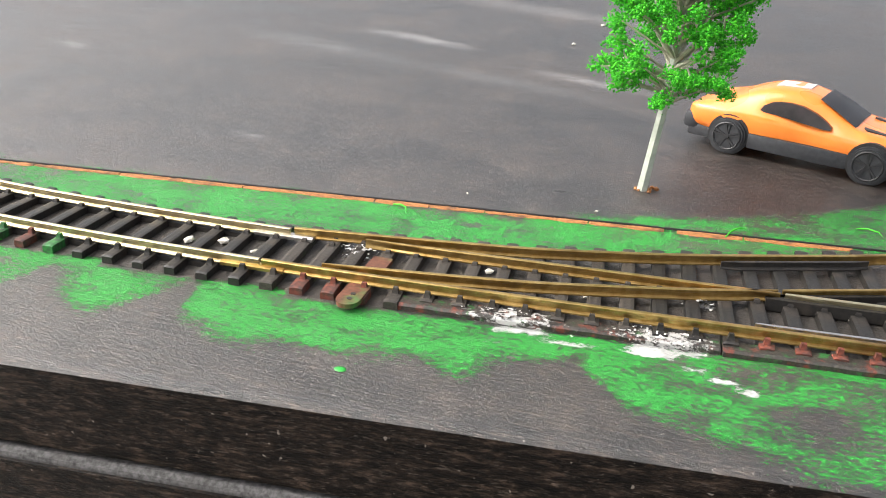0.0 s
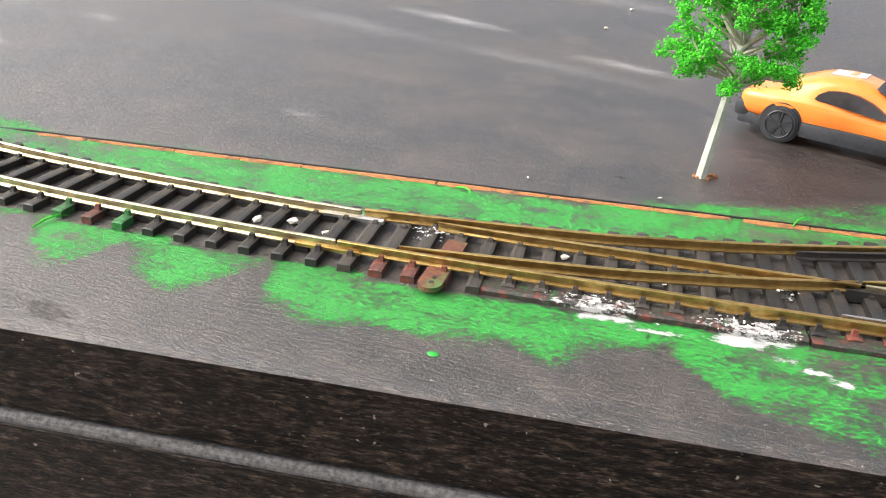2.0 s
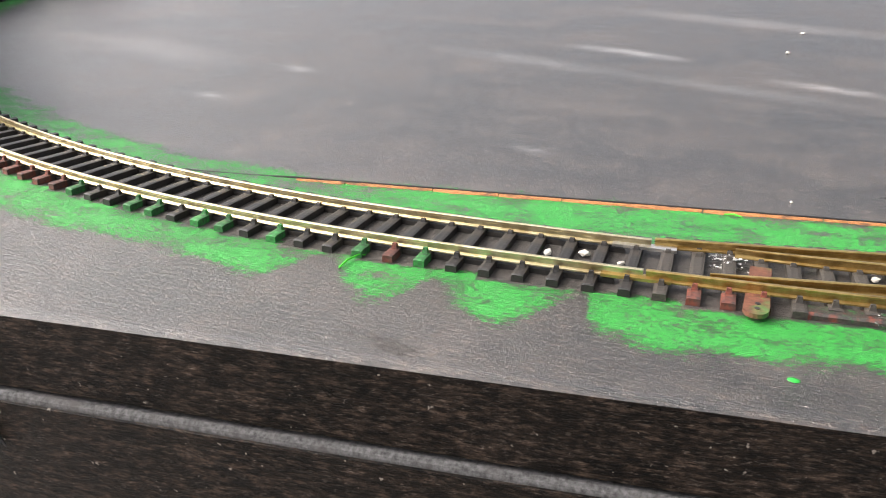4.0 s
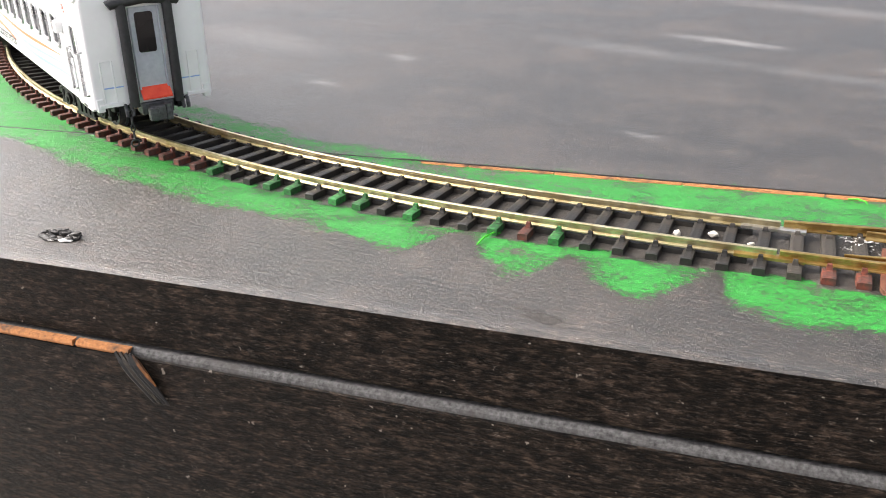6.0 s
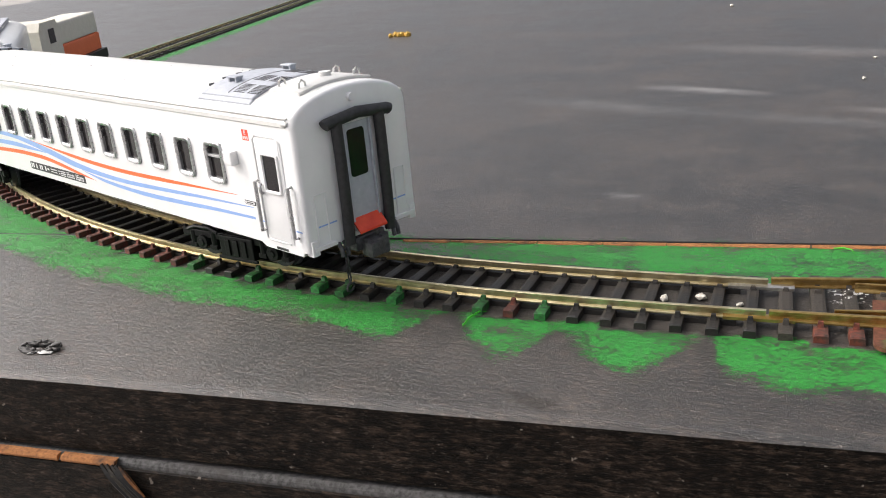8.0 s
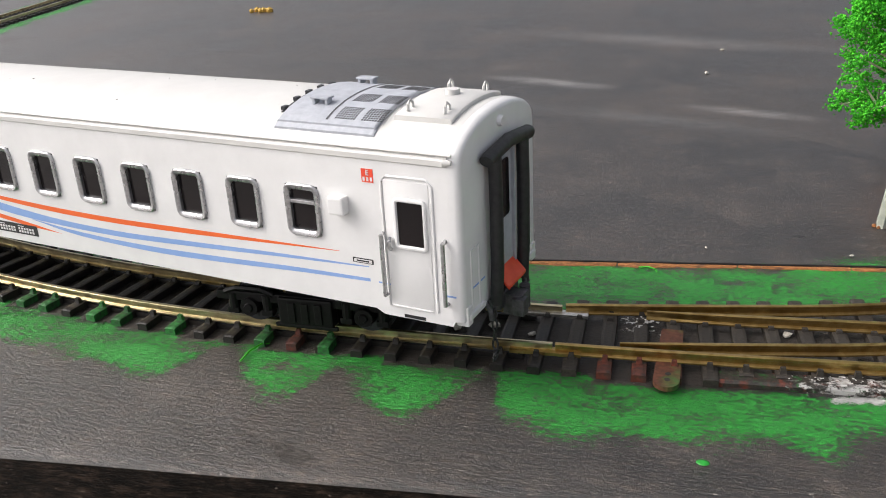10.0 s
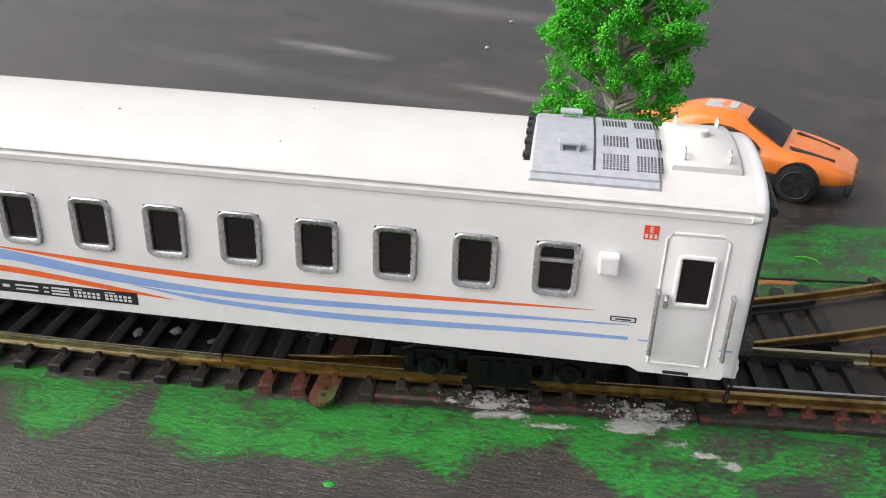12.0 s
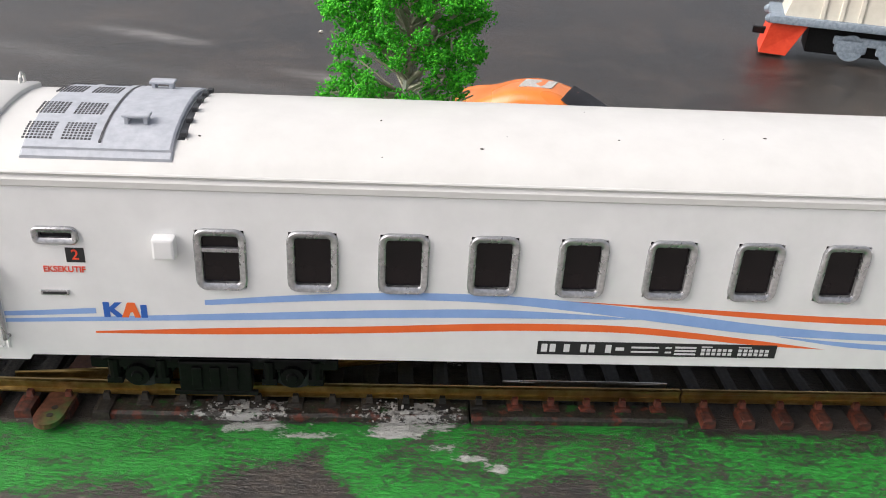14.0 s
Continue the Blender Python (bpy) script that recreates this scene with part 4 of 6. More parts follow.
def hole_plate(bm, x0, x1, u0, u1, nx, nu, mi):
    """Rows of small dark studs for a punched grille, on the roof between the widths u0 and u1."""
    for i in range(nx):
        for j in range(nu):
            x = x0 + (x1 - x0) * (i + 0.5) / nx
            y = u0 + (u1 - u0) * (j + 0.5) / nu
            z = roof_z(y) + 0.94
            a = math.atan2(roof_z(y + 0.3) - roof_z(y - 0.3), 0.6)
            m = Matrix.Translation((x, y, z)) @ Matrix.Rotation(a, 4, "X")
            box(bm, -0.29 * (x1 - x0) / nx, 0.29 * (x1 - x0) / nx, -0.29 * (u1 - u0) / nu, 0.29 * (u1 - u0) / nu, -0.1, 0.04, turn=m, mi=mi)


def roof_patch(bm, x0, x1, y0, y1, lift, mi=0, n=16):
    ys = np.linspace(y0, y1, n)
    prof = lambda x, l: [(x, y, roof_z(y) + l) for y in ys] + [(x, y, roof_z(y) - 0.6) for y in ys[::-1]]
    loft(bm, [prof(x0, lift - 0.25), prof(x0 + 0.35, lift), prof(x1 - 0.35, lift), prof(x1, lift - 0.25)], mi=mi)


def coach(name_label):
    c = empty("passenger_coach")
    tagged(c, name_label, "train coach", "train")
    holes = [(x - WW / 2, x + WW / 2, WZ0, WZ1) for x in WX]
    door_x = (XE - 17.8, XE - 5.5)
    door_w = (XE - 14.5, XE - 7.6, WZ0 + 0.4, WZ1 - 0.3)
    rear_door_w = (-XE + 7.6, -XE + 14.5, WZ0 + 0.4, WZ1 - 0.3)
    vent = (-XE + 25.0, -XE + 32.0, 34.4, 37.0)
    part("side_wall", side_wall(-HW, holes + [door_w, rear_door_w, vent]), COACH_WHITE, c, "glossy white side with orange and blue swooshes")
    part("side_wall", side_wall(HW, holes), COACH_WHITE, c, "glossy white side")
    # rounded ends
    for s in (1, -1):
        bm = bmesh.new()
        loft(bm, end_rings(s), closed=True, caps=True)
        bmesh.ops.recalc_face_normals(bm, faces=bm.faces)
        part("end_wall", bm, COACH_WHITE, c, smooth=True)
    # roof with its cornice
    bm = bmesh.new()
    half = [(-y, z) for y, z in ROOF]
    sec = half + [(-y, z) for y, z in half[:-1]][::-1]
    loft(bm, [[(x, y, z) for y, z in sec + [(12, 44.0), (-12, 44.0)]] for x in (-XE + 2.5, XE - 2.5)])
    for s in (-1, 1):
        for z in (46.6,):
            tube(bm, [(-XE + 1.5, s * 16.9, z), (XE - 1.5, s * 16.9, z)], 0.28, 6)
        cyl(bm, (XE - 3.2, s * 17.0, 45.2), (XE - 1.5, s * 16.9, 45.2), 0.75, 0.5, 10)
    bmesh.ops.recalc_face_normals(bm, faces=bm.faces)
    part("roof", bm, ROOF_WHITE, c, "creamy white arched roof with a cornice", smooth=True)
    # floor and skirts between the bogies
    bm = bmesh.new()
    box(bm, -XE + 3, XE - 3, -HW + 1.3, HW - 1.3, ZB + 0.4, ZB + 2.2)
    box(bm, -52, 52, -13.5, 13.5, ZB - 1.0, ZB + 0.6, 0.4)
    for s in (-1, 1):
        box(bm, -58, 58, s * 15.4 - 0.6, s * 15.4 + 0.6, ZB - 0.8, ZB + 1.0, 0.2)
    part("underframe", bm, FRAME_BLACK, c, "black underframe")
    for s in (-1, 1):
        for a, b in ((XE - 21.0, XE - 2.2), (-XE + 2.2, -XE + 21.0)):
            bm = bmesh.new()
            prism(bm, [(a, ZB + 0.05), (a + 2.2, ZB - 1.1), (b - 0.6, ZB - 1.1), (b, ZB + 0.05)], "y", s * 16.95, s * 15.6)
            part("door_skirt", bm, COACH_WHITE, c)
    # specks of dirt on the roof
    rs = random.Random(31)
    bm = bmesh.new()
    for _ in range(16):
        sx, sy, r = rs.uniform(-XE + 40, XE - 45), rs.uniform(-14, 4), rs.choice((0.12, 0.16, 0.24))
        v = bmesh.ops.create_icosphere(bm, subdivisions=1, radius=r)["verts"]
        bmesh.ops.scale(bm, vec=(rs.uniform(0.8, 1.8), 1, 0.5), verts=v)
        bmesh.ops.translate(bm, vec=(sx, sy, roof_z(sy) + 0.02), verts=v)
    tagged(part("roof_speck", bm, GREY_TIE, c, "dark specks of dirt"), kind="stuff")
    # windows: one frame and pane, copied
    fr = part("window", frame_ring(WW, WZ1 - WZ0, 1.6, 1.0, 0.55), SILVER, c, "rounded silver window frame with dark glass", smooth=True, at=pmm(WX[0], -HW, (WZ0 + WZ1) / 2))
    pn = part("pane", pane_mesh(WW, WZ1 - WZ0), DARK_GLASS, fr, "dark tinted glass")
    for x in WX[1:]:
        w = share(fr, "window", c, pmm(x, -HW, (WZ0 + WZ1) / 2))
        share(pn, "pane", w, Matrix())
    for x in WX:
        w = share(fr, "window", c, pmm(x, HW, (WZ0 + WZ1) / 2, 0, 0, 180))
        share(pn, "pane", w, Matrix())
    for x in (WX[0], WX[-1]):
        bm = bmesh.new()
        box(bm, x - WW / 2, x + WW / 2, -HW - 0.1, -HW + 0.7, 33.2, 34.0, 0.15)
        part("window_bar", bm, SILVER, c)
    # small vent window and class signs near the rear
    vx, vz = (vent[0] + vent[1]) / 2, (vent[2] + vent[3]) / 2
    w = part("window", frame_ring(vent[1] - vent[0], vent[3] - vent[2], 0.8, 0.8, 0.55), SILVER, c, "low silver-framed vent window", smooth=True, at=pmm(vx, -HW, vz))
    part("pane", pane_mesh(vent[1] - vent[0], vent[3] - vent[2]), DARK_GLASS, w)
    bm = bmesh.new()
    box(bm, vx + 1.2, vx + 4.3, -HW - 0.06, -HW + 0.1, 30.7, 33.4)
    part("number_sign", bm, INK_BLACK, c, "dark square class sign")
    words(c, "2", 2.6, vx + 2.75, -HW - 0.09, 32.05, RED_PAINT, "class_number", 0.03)
    words(c, "EKSEKUTIF", 1.55, vx + 0.6, -HW - 0.06, 29.3, RED_PAINT, "class_lettering", 0.03, squeeze=0.95)
    bm = bmesh.new()
    box(bm, vx - 4.0, vx + 0.8, -HW - 0.25, -HW + 0.1, 24.4, 25.3, 0.15)
    part("name_plate", bm, SILVER, c, "small silver name plate")
    bm = bmesh.new()
    box(bm, vx - 3.6, vx + 0.4, -HW - 0.30, -HW, 24.65, 25.05)
    part("plate_bar", bm, INK_BLACK, c)
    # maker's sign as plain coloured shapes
    kx, kz = vx + 10.0, 21.6
    bm = bmesh.new()
    for pts in ([(-3.9, -1.5), (-2.8, -1.5), (-2.8, 1.5), (-3.9, 1.5)], [(-2.8, -0.3), (-1.7, -1.5), (-0.3, -1.5), (-2.0, 0.2), (-0.6, 1.5), (-1.8, 1.5), (-2.8, 0.5)], [(2.5, -1.5), (3.6, -1.5), (3.6, 1.1), (2.5, 1.1)]):
        bm.faces.new([bm.verts.new((kx + u, -HW - 0.06, kz + v)) for u, v in pts])
    part("emblem", bm, NAVY_STRIPE, c, "blue and orange company emblem")
    bm = bmesh.new()
    for pts in ([(-0.9, -1.5), (0.3, -1.5), (0.7, -0.5), (1.1, -0.4), (1.4, -1.5), (2.4, -1.5), (1.6, 1.5), (0.3, 1.5)],):
        bm.faces.new([bm.verts.new((kx + u, -HW - 0.06, kz + v)) for u, v in pts])
    part("emblem", bm, ORANGE_STRIPE, c)
    # striped livery
    y = -HW - 0.04
    bm = bmesh.new()
    ribbon(bm, [-107, -85, -60, -30, -10, 0, 15, 26], [17.2, 18.3, 19.2, 20.5, 20.2, 19.3, 17.6, 16.2], [16.8, 17.0, 17.8, 19.0, 18.8, 18.0, 16.7, 16.2], y)
    ribbon(bm, [-24, -8, 5, 25, 45, 70, 90, 111], [25.3, 24.6, 24.0, 23.2, 22.9, 23.3, 23.6, 23.9], [25.3, 24.1, 23.0, 21.9, 21.6, 22.1, 22.9, 23.8], y)
    part("orange_stripe", bm, ORANGE_STRIPE, c, "orange swoosh stripes")
    bm = bmesh.new()
    ribbon(bm, [-87.5, -70, -52, -36, -20, -5, 10, 25, 45, 70, 95, 118], [23.9, 25.4, 26.2, 26.1, 25.0, 23.4, 21.5, 20.2, 19.6, 20.2, 21.0, 21.4], [22.9, 24.1, 24.8, 24.5, 23.0, 21.2, 19.4, 18.6, 18.2, 19.0, 20.2, 21.2], y - 0.01)
    ribbon(bm, [-128, -105, -80, -55, -38, -22, -10], [19.2, 20.2, 21.5, 22.7, 23.2, 22.7, 21.9], [18.5, 19.3, 20.1, 21.1, 21.5, 21.6, 21.8], y - 0.01)
    ribbon(bm, [-138, -122, -106.4], [20.6, 20.9, 21.9], [20.0, 20.0, 20.8], y - 0.01)
    ribbon(bm, [16, 30, 45, 62, 80, 100, 118], [18.9, 17.8, 17.2, 17.2, 17.7, 18.4, 18.7], [18.8, 16.8, 16.0, 15.8, 16.4, 17.4, 18.0], y - 0.01)
    ribbon(bm, [120, 126, 133], [18.4, 18.25, 18.0], [18.05, 17.9, 17.65], y - 0.02)
    ribbon(bm, [135.5, 138], [17.9, 17.9], [17.5, 17.5], y - 0.01)
    part("blue_stripe", bm, BLUE_STRIPE, c, "light blue swoosh stripes")
    # data panel: black, with unreadable rows as bars
    bm = bmesh.new()
    box(bm, -28, 16.8, -HW - 0.08, -HW + 0.1, 14.1, 16.9)
    part("data_panel", bm, INK_BLACK, c, "black data panel with white marks")
    bm = bmesh.new()
    q = y - 0.07
    marks = [(-27.3 + 1.55 * k - (0.5 if k > 1 else 0), 1.1, 14.7, 16.4) for k in range(9) if k not in (2, 4, 7)]
    marks += [(-13.5, 1.6, 15.2, 15.9), (-10.6, 5.2, 15.75, 16.15), (-10.6, 5.2, 14.85, 15.2), (-4.2, 1.2, 15.8, 16.2), (-4.2, 1.2, 14.8, 15.2), (-2.4, 4.0, 15.9, 16.3), (-2.4, 4.0, 15.2, 15.6), (-2.4, 4.0, 14.5, 14.9)]
    marks += [(2.6 + 1.02 * k, 0.72, z, z + 0.6) for k in range(6) for z in (14.55, 15.35)] + [(9.6 + 1.02 * k, 0.72, z, z + 0.6) for k in range(6) for z in (14.55, 15.35)] + [(2.6, 2.0, 16.2, 16.45), (9.6, 2.4, 16.2, 16.45)]
    for x, wd, z0, z1 in marks:
        bm.faces.new([bm.verts.new(p) for p in ((x, q, z0), (x + wd, q, z0), (x + wd, q, z1), (x, q, z1))])
    tagged(part("panel_mark", bm, INK_WHITE, c), kind="stuff")
    # junction boxes, red label, name strips
    for bx in (WX[0] + 9.6, WX[-1] - 9.0):
        bm = bmesh.new()
        box(bm, bx - 1.9, bx + 1.9, -HW - 2.0, -HW + 0.2, 32.5, 36.4, 0.5)
        part("junction_box", bm, COACH_WHITE, c)
    lx = XE - 20.3
    bm = bmesh.new()
    box(bm, lx - 1.35, lx + 1.35, -HW - 0.06, -HW + 0.1, 39.6, 42.4)
    part("red_label", bm, RED_PAINT, c, "small red label with white marks")
    words(c, "E", 1.5, lx, -HW - 0.09, 41.55, INK_WHITE, "label_letter", 0.03)
    bm = bmesh.new()
    for k in (-0.85, 0.0, 0.85):
        bm.faces.new([bm.verts.new((lx + k + u, -HW - 0.08, 40.3 + v)) for u, v in ((-0.25, -0.4), (0.25, -0.4), (0.25, 0.4), (-0.25, 0.4))])
    part("label_marks", bm, INK_WHITE, c)
    bm = bmesh.new()
    box(bm, XE - 25.6, XE - 20.6, -HW - 0.1, -HW + 0.1, 21.9, 23.0, 0.1)
    part("name_plate", bm, INK_BLACK, c, "small black-edged name plate")
    bm = bmesh.new()
    box(bm, XE - 25.3, XE - 20.9, -HW - 0.14, -HW, 22.1, 22.8)
    part("plate_face", bm, INK_WHITE, c)
    bm = bmesh.new()
    box(bm, XE - 24.6, XE - 21.6, -HW - 0.17, -HW, 22.3, 22.6)
    part("plate_bar", bm, INK_BLACK, c)
    # doors with raised beading, windows, grab rails
    for s, dw in ((1, door_w), (-1, rear_door_w)):
        x0, x1 = sorted((s * door_x[0], s * door_x[1]))
        bm = bmesh.new()
        tube(bm, [(x0 + 0.5, -HW, 13.6), (x0 + 0.5, -HW, 40.2), (x0 + 1.8, -HW, 41.4), (x1 - 1.8, -HW, 41.4), (x1 - 0.5, -HW, 40.2), (x1 - 0.5, -HW, 13.6)], 0.28, 6)
        box(bm, x0 + 1.2, x1 - 1.6, -HW - 0.3, -HW + 0.1, 13.4, 13.8, 0.2)
        box(bm, x0 + 1.0, x1 - 1.3, -HW - 0.1, -HW + 0.2, 13.8, 40.6, 0.05)
        d = part("door", bm, COACH_WHITE, c, "white coach door with a dark window", smooth=True)
        w = part("window", frame_ring(dw[1] - dw[0], dw[3] - dw[2], 0.8, 0.6, 0.45), COACH_WHITE, d, "white-framed door window", smooth=True, at=pmm((dw[0] + dw[1]) / 2, -HW - 0.12, (dw[2] + dw[3]) / 2))
        hx = dw[0] - 1.3 if s > 0 else dw[1] + 1.3
        part("door_handle", handle_mesh(), SILVER, d, "chrome handle", at=pmm(hx, -HW - 0.3, 27.5))
        bm = bmesh.new()
        box(bm, dw[0], dw[1], -HW - 0.14, -HW + 1.0, dw[2], dw[3])
        part("door_glass", bm, DARK_GLASS, d, "dark tinted glass")
        for gx in (x0 + 0.3, x1 + 1.9) if s > 0 else (x0 - 1.9, x1 - 0.3):
            g = bmesh.new()
            tube(g, [(gx, -HW, 16.0), (gx, -HW - 1.1, 16.0), (gx, -HW - 1.1, 29.4), (gx, -HW, 29.4)], 0.45, 8)
            part("grab_rail", g, SILVER, c, "steel grab rail", smooth=True)
        bm = bmesh.new()
        box(bm, (x0 + x1) / 2 - 2.4, (x0 + x1) / 2 + 2.6, -HW - 0.02, -HW + 0.3, ZB - 0.9, ZB - 0.2)
        part("step_slot", bm, INK_BLACK, c)
    # roof units at both ends
    for s in (1, -1):
        xa, xb = (WX[0] - 6.6, WX[0] + 17.2) if s > 0 else (-WX[0] - 12.8, -WX[0] + 11.2)
        bm = bmesh.new()
        roof_patch(bm, xa, xb, -14.0, 14.0, 0.9)
        roof_patch(bm, xa - 0.2, xb + 0.2, -15.0, -13.6, 0.5, n=4)
        inner = xa if s > 0 else xb
        mid = (xa + xb) / 2
        for y0, y1 in ((-13.2, -8.2), (-7.0, -1.8), (1.8, 7.0), (8.2, 13.2)):
            for k in (0, 1):
                g0 = mid + s * (1.0 + 6.3 * k)
                a, b = sorted((g0, g0 + s * 5.6))
                hole_plate(bm, a + 0.3, b - 0.3, y0 + 0.5, y1 - 0.5, 8, 7, 1)
        roof_patch(bm, mid - s * 0.2 - 0.12, mid - s * 0.2 + 0.12, -13, 13, 0.98, mi=1)
        for hy in (-8.0, 8.0):
            z = roof_z(hy) + 0.9
            for q in (-1.6, 1.6):
                box(bm, inner + s * 7 + q - 0.35, inner + s * 7 + q + 0.35, hy - 0.9, hy + 0.9, z - 0.5, z + 1.2, 0.15)
            box(bm, inner + s * 7 - 2.3, inner + s * 7 + 2.3, hy - 1.1, hy + 1.1, z + 1.0, z + 1.5, 0.2)
        part("air_conditioner", bm, [AC_GREY, COUPLER_GREY], c, "light grey roof air conditioner with punched grilles")
        bm = bmesh.new()
        xs0 = inner - s * 1.7
        a, b = sorted((xs0, inner))
        roof_patch(bm, a, b, -11, 11, 0.12, n=10)
        for k in range(6):
            box(bm, inner - 1.2 * s - 0.5, inner - 1.2 * s + 0.5, -10 + 4 * k - 0.7, -10 + 4 * k + 0.7, roof_z(-10 + 4 * k), roof_z(-10 + 4 * k) + 0.8, 0.1)
        part("duct", bm, TOY_DARK, c, "dark duct behind the air conditioner")
        bm = bmesh.new()
        a, b = sorted((s * (XE - 17.5), s * (XE - 4.8)))
        roof_patch(bm, a, b, -10.5, 10.5, 1.0)
        for hx in (a + 2.2, b - 2.2):
            for hy in (-8, 8):
                z = roof_z(hy) + 0.9
                tube(bm, [(hx, hy - 0.9, z), (hx, hy - 0.8, z + 1.3), (hx, hy, z + 1.9), (hx, hy + 0.8, z + 1.3), (hx, hy + 0.9, z)], 0.3, 6)
        cyl(bm, ((a + b) / 2, 1.5, ZR), ((a + b) / 2, 1.5, ZR + 2.0), 1.6, 1.5, 14)
        part("roof_hatch", bm, ROOF_WHITE, c, "white roof hatch with four lifting eyes", smooth=True)
    end_details(c)
    return c


TRUE_SIZE = (Vector((0.942, 1.094, 0.965)), Vector((-1.9, -0.9, 0.75)))     # from the coach's drawing to the model: factors, shift


def to_true_size(thing):
    """Brings a thing drawn on the coach's grid to the model's length, width and height."""
    factor, shift = TRUE_SIZE
    done = set()
    for ob in thing.children_recursive:
        m = ob.matrix_basis.copy()
        turned = m.to_3x3()
        at = Vector(factor[k] * m.translation[k] + (shift[k] * MM if ob.parent == thing else 0.0) for k in range(3))
        straight = all(abs(turned[i][j]) < 1e-6 for i in range(3) for j in range(3) if i != j)
        if straight:
            if ob.data.name not in done:
                ob.data.transform(Matrix.Diagonal((*factor, 1)))
                done.add(ob.data.name)
        else:
            turned = Matrix.Diagonal(factor) @ turned
        ob.matrix_basis = Matrix.Translation(at) @ turned.to_4x4()


def handle_mesh():
    bm = bmesh.new()
    tube(bm, [(0, 0, -1.3), (0, -0.6, -0.8), (0, -0.7, 0.6), (0, -0.2, 1.4)], 0.4, 8)
    return bm


def end_details(c):
    x = XE
    # doorway recess frame, inner door, red step
    bm = bmesh.new()
    box(bm, x - 0.5, x + 0.25, -5.4, 5.4, 13.2, 43.0, 0.3)
    part("doorway", bm, COACH_WHITE, c)
    bm = bmesh.new()
    box(bm, x + 0.2, x + 0.55, -4.3, 4.3, 14.0, 42.0, 0.15)
    for s in (-1, 1):
        box(bm, x + 0.3, x + 1.3, s * 3.9 - 0.25, s * 3.9 + 0.25, 14.0, 42.0, 0.1)
    d = part("gangway_door", bm, AC_GREY, c, "pale grey gangway door")
    bm = bmesh.new()
    prism(bm, rrect(5.0, 12.4, 0.8), "x", x + 0.5, x + 0.75)
    bmesh.ops.translate(bm, vec=(0, -0.2, 34.2), verts=bm.verts)
    part("door_glass", bm, DARK_GLASS, d, "dark tinted glass")
    bm = bmesh.new()
    for s in (-1, 1):
        tube(bm, [(x + 1.6, s * 6.3, 11.5), (x + 2.0, s * 6.3, 20), (x + 2.1, s * 6.3, 35), (x + 2.0, s * 6.3, 43.4)], 1.4, 14)
    part("rubber_buffer", bm, RUBBER, c, "upright black rubber gangway tubes", smooth=True)
    bm = bmesh.new()
    tube(bm, [(x + 1.9, -9.6, 43.2), (x + 1.9, -9.0, 43.5), (x + 2.0, 0, 44.6), (x + 1.9, 9.0, 43.5), (x + 1.9, 9.6, 43.2)], 1.5, 14)
    part("rubber_roll", bm, RUBBER, c, "black rubber roll over the gangway", smooth=True)
    bm = bmesh.new()
    loft(bm, [[(x + 0.4, -4.2, 16.8), (x + 0.4, 4.2, 16.8), (x + 0.4, 4.2, 17.4), (x + 0.4, -4.2, 17.4)], [(x + 3.4, -4.2, 13.6), (x + 3.4, 4.2, 13.6), (x + 3.4, 4.2, 14.2), (x + 3.4, -4.2, 14.2)]])
    bmesh.ops.recalc_face_normals(bm, faces=bm.faces)
    part("step_plate", bm, RED_PAINT, c, "bright red folding step plate")
    # end lamp, panels, blue line
    bm = bmesh.new()
    cyl(bm, (x - 0.6, 0, 48.4), (x + 0.9, 0, 48.4), 1.3, 1.0, 16)
    part("end_lamp", bm, COACH_WHITE, c, smooth=True)
    for s in (-1, 1):
        bm = bmesh.new()
        tube(bm, [(x, s * 13.8, 13.0), (x, s * 13.8, 26.5), (x, s * 10.6, 26.5), (x, s * 10.6, 13.0)], 0.26, 6)
        box(bm, x - 0.4, x + 0.7, s * 12.4 - 3.2, s * 12.4 + 3.2, 12.2, 13.4, 0.2)
        box(bm, x - 2.4, x + 0.35, s * 15.2 - 1.0, s * 15.2 + 1.0, ZB - 1.1, ZB + 3.0, 0.25)
        part("end_panel", bm, COACH_WHITE, c, "raised panel beading")
        bm = bmesh.new()
        a, b = sorted((s * 8.2, s * 13.8))
        box(bm, x - 0.1, x + 0.05, a, b, 18.0, 18.4)
        part("blue_line", bm, BLUE_STRIPE, c)
    # coupler, pipes, chain with a ring
    bm = bmesh.new()
    box(bm, x - 4, x + 1.5, -4.5, 4.5, 8.4, 12.2, 0.4)
    box(bm, x + 1.0, x + 5.6, -2.8, 1.2, 6.8, 11.6, 0.6)
    box(bm, x + 3.6, x + 6.4, -3.6, -1.0, 7.2, 11.2, 0.5)
    cyl(bm, (x + 4, 2.2, 6.6), (x + 4, 2.2, 11.8), 1.2, seg=12)
    for yy in (-8.8, -7.2, 7.4, 8.8):
        tube(bm, [(x + 0.2, yy, 12.4), (x + 1.3, yy, 11.0), (x + 1.6, yy, 8.8)], 0.55, 8)
    part("coupler", bm, COUPLER_GREY, c, "grey cast coupler with brake pipes", smooth=True)
    bm = bmesh.new()
    for k in range(4):
        z = 9.6 - 2.3 * k
        pts = [(x + 1.8 + (0.55 * math.cos(a) if k % 2 else 0.0), -8.0 + (0 if k % 2 else 0.55 * math.cos(a)), z + 1.3 * math.sin(a)) for a in np.linspace(0, 2 * math.pi, 10, endpoint=False)]
        tube(bm, pts, 0.24, 5, closed=True)
    pts = [(x + 1.8 + 0.3 * math.sin(a), -8.0 + 1.1 * math.cos(a), 0.0 + 1.2 * math.sin(a)) for a in np.linspace(0, 2 * math.pi, 14, endpoint=False)]
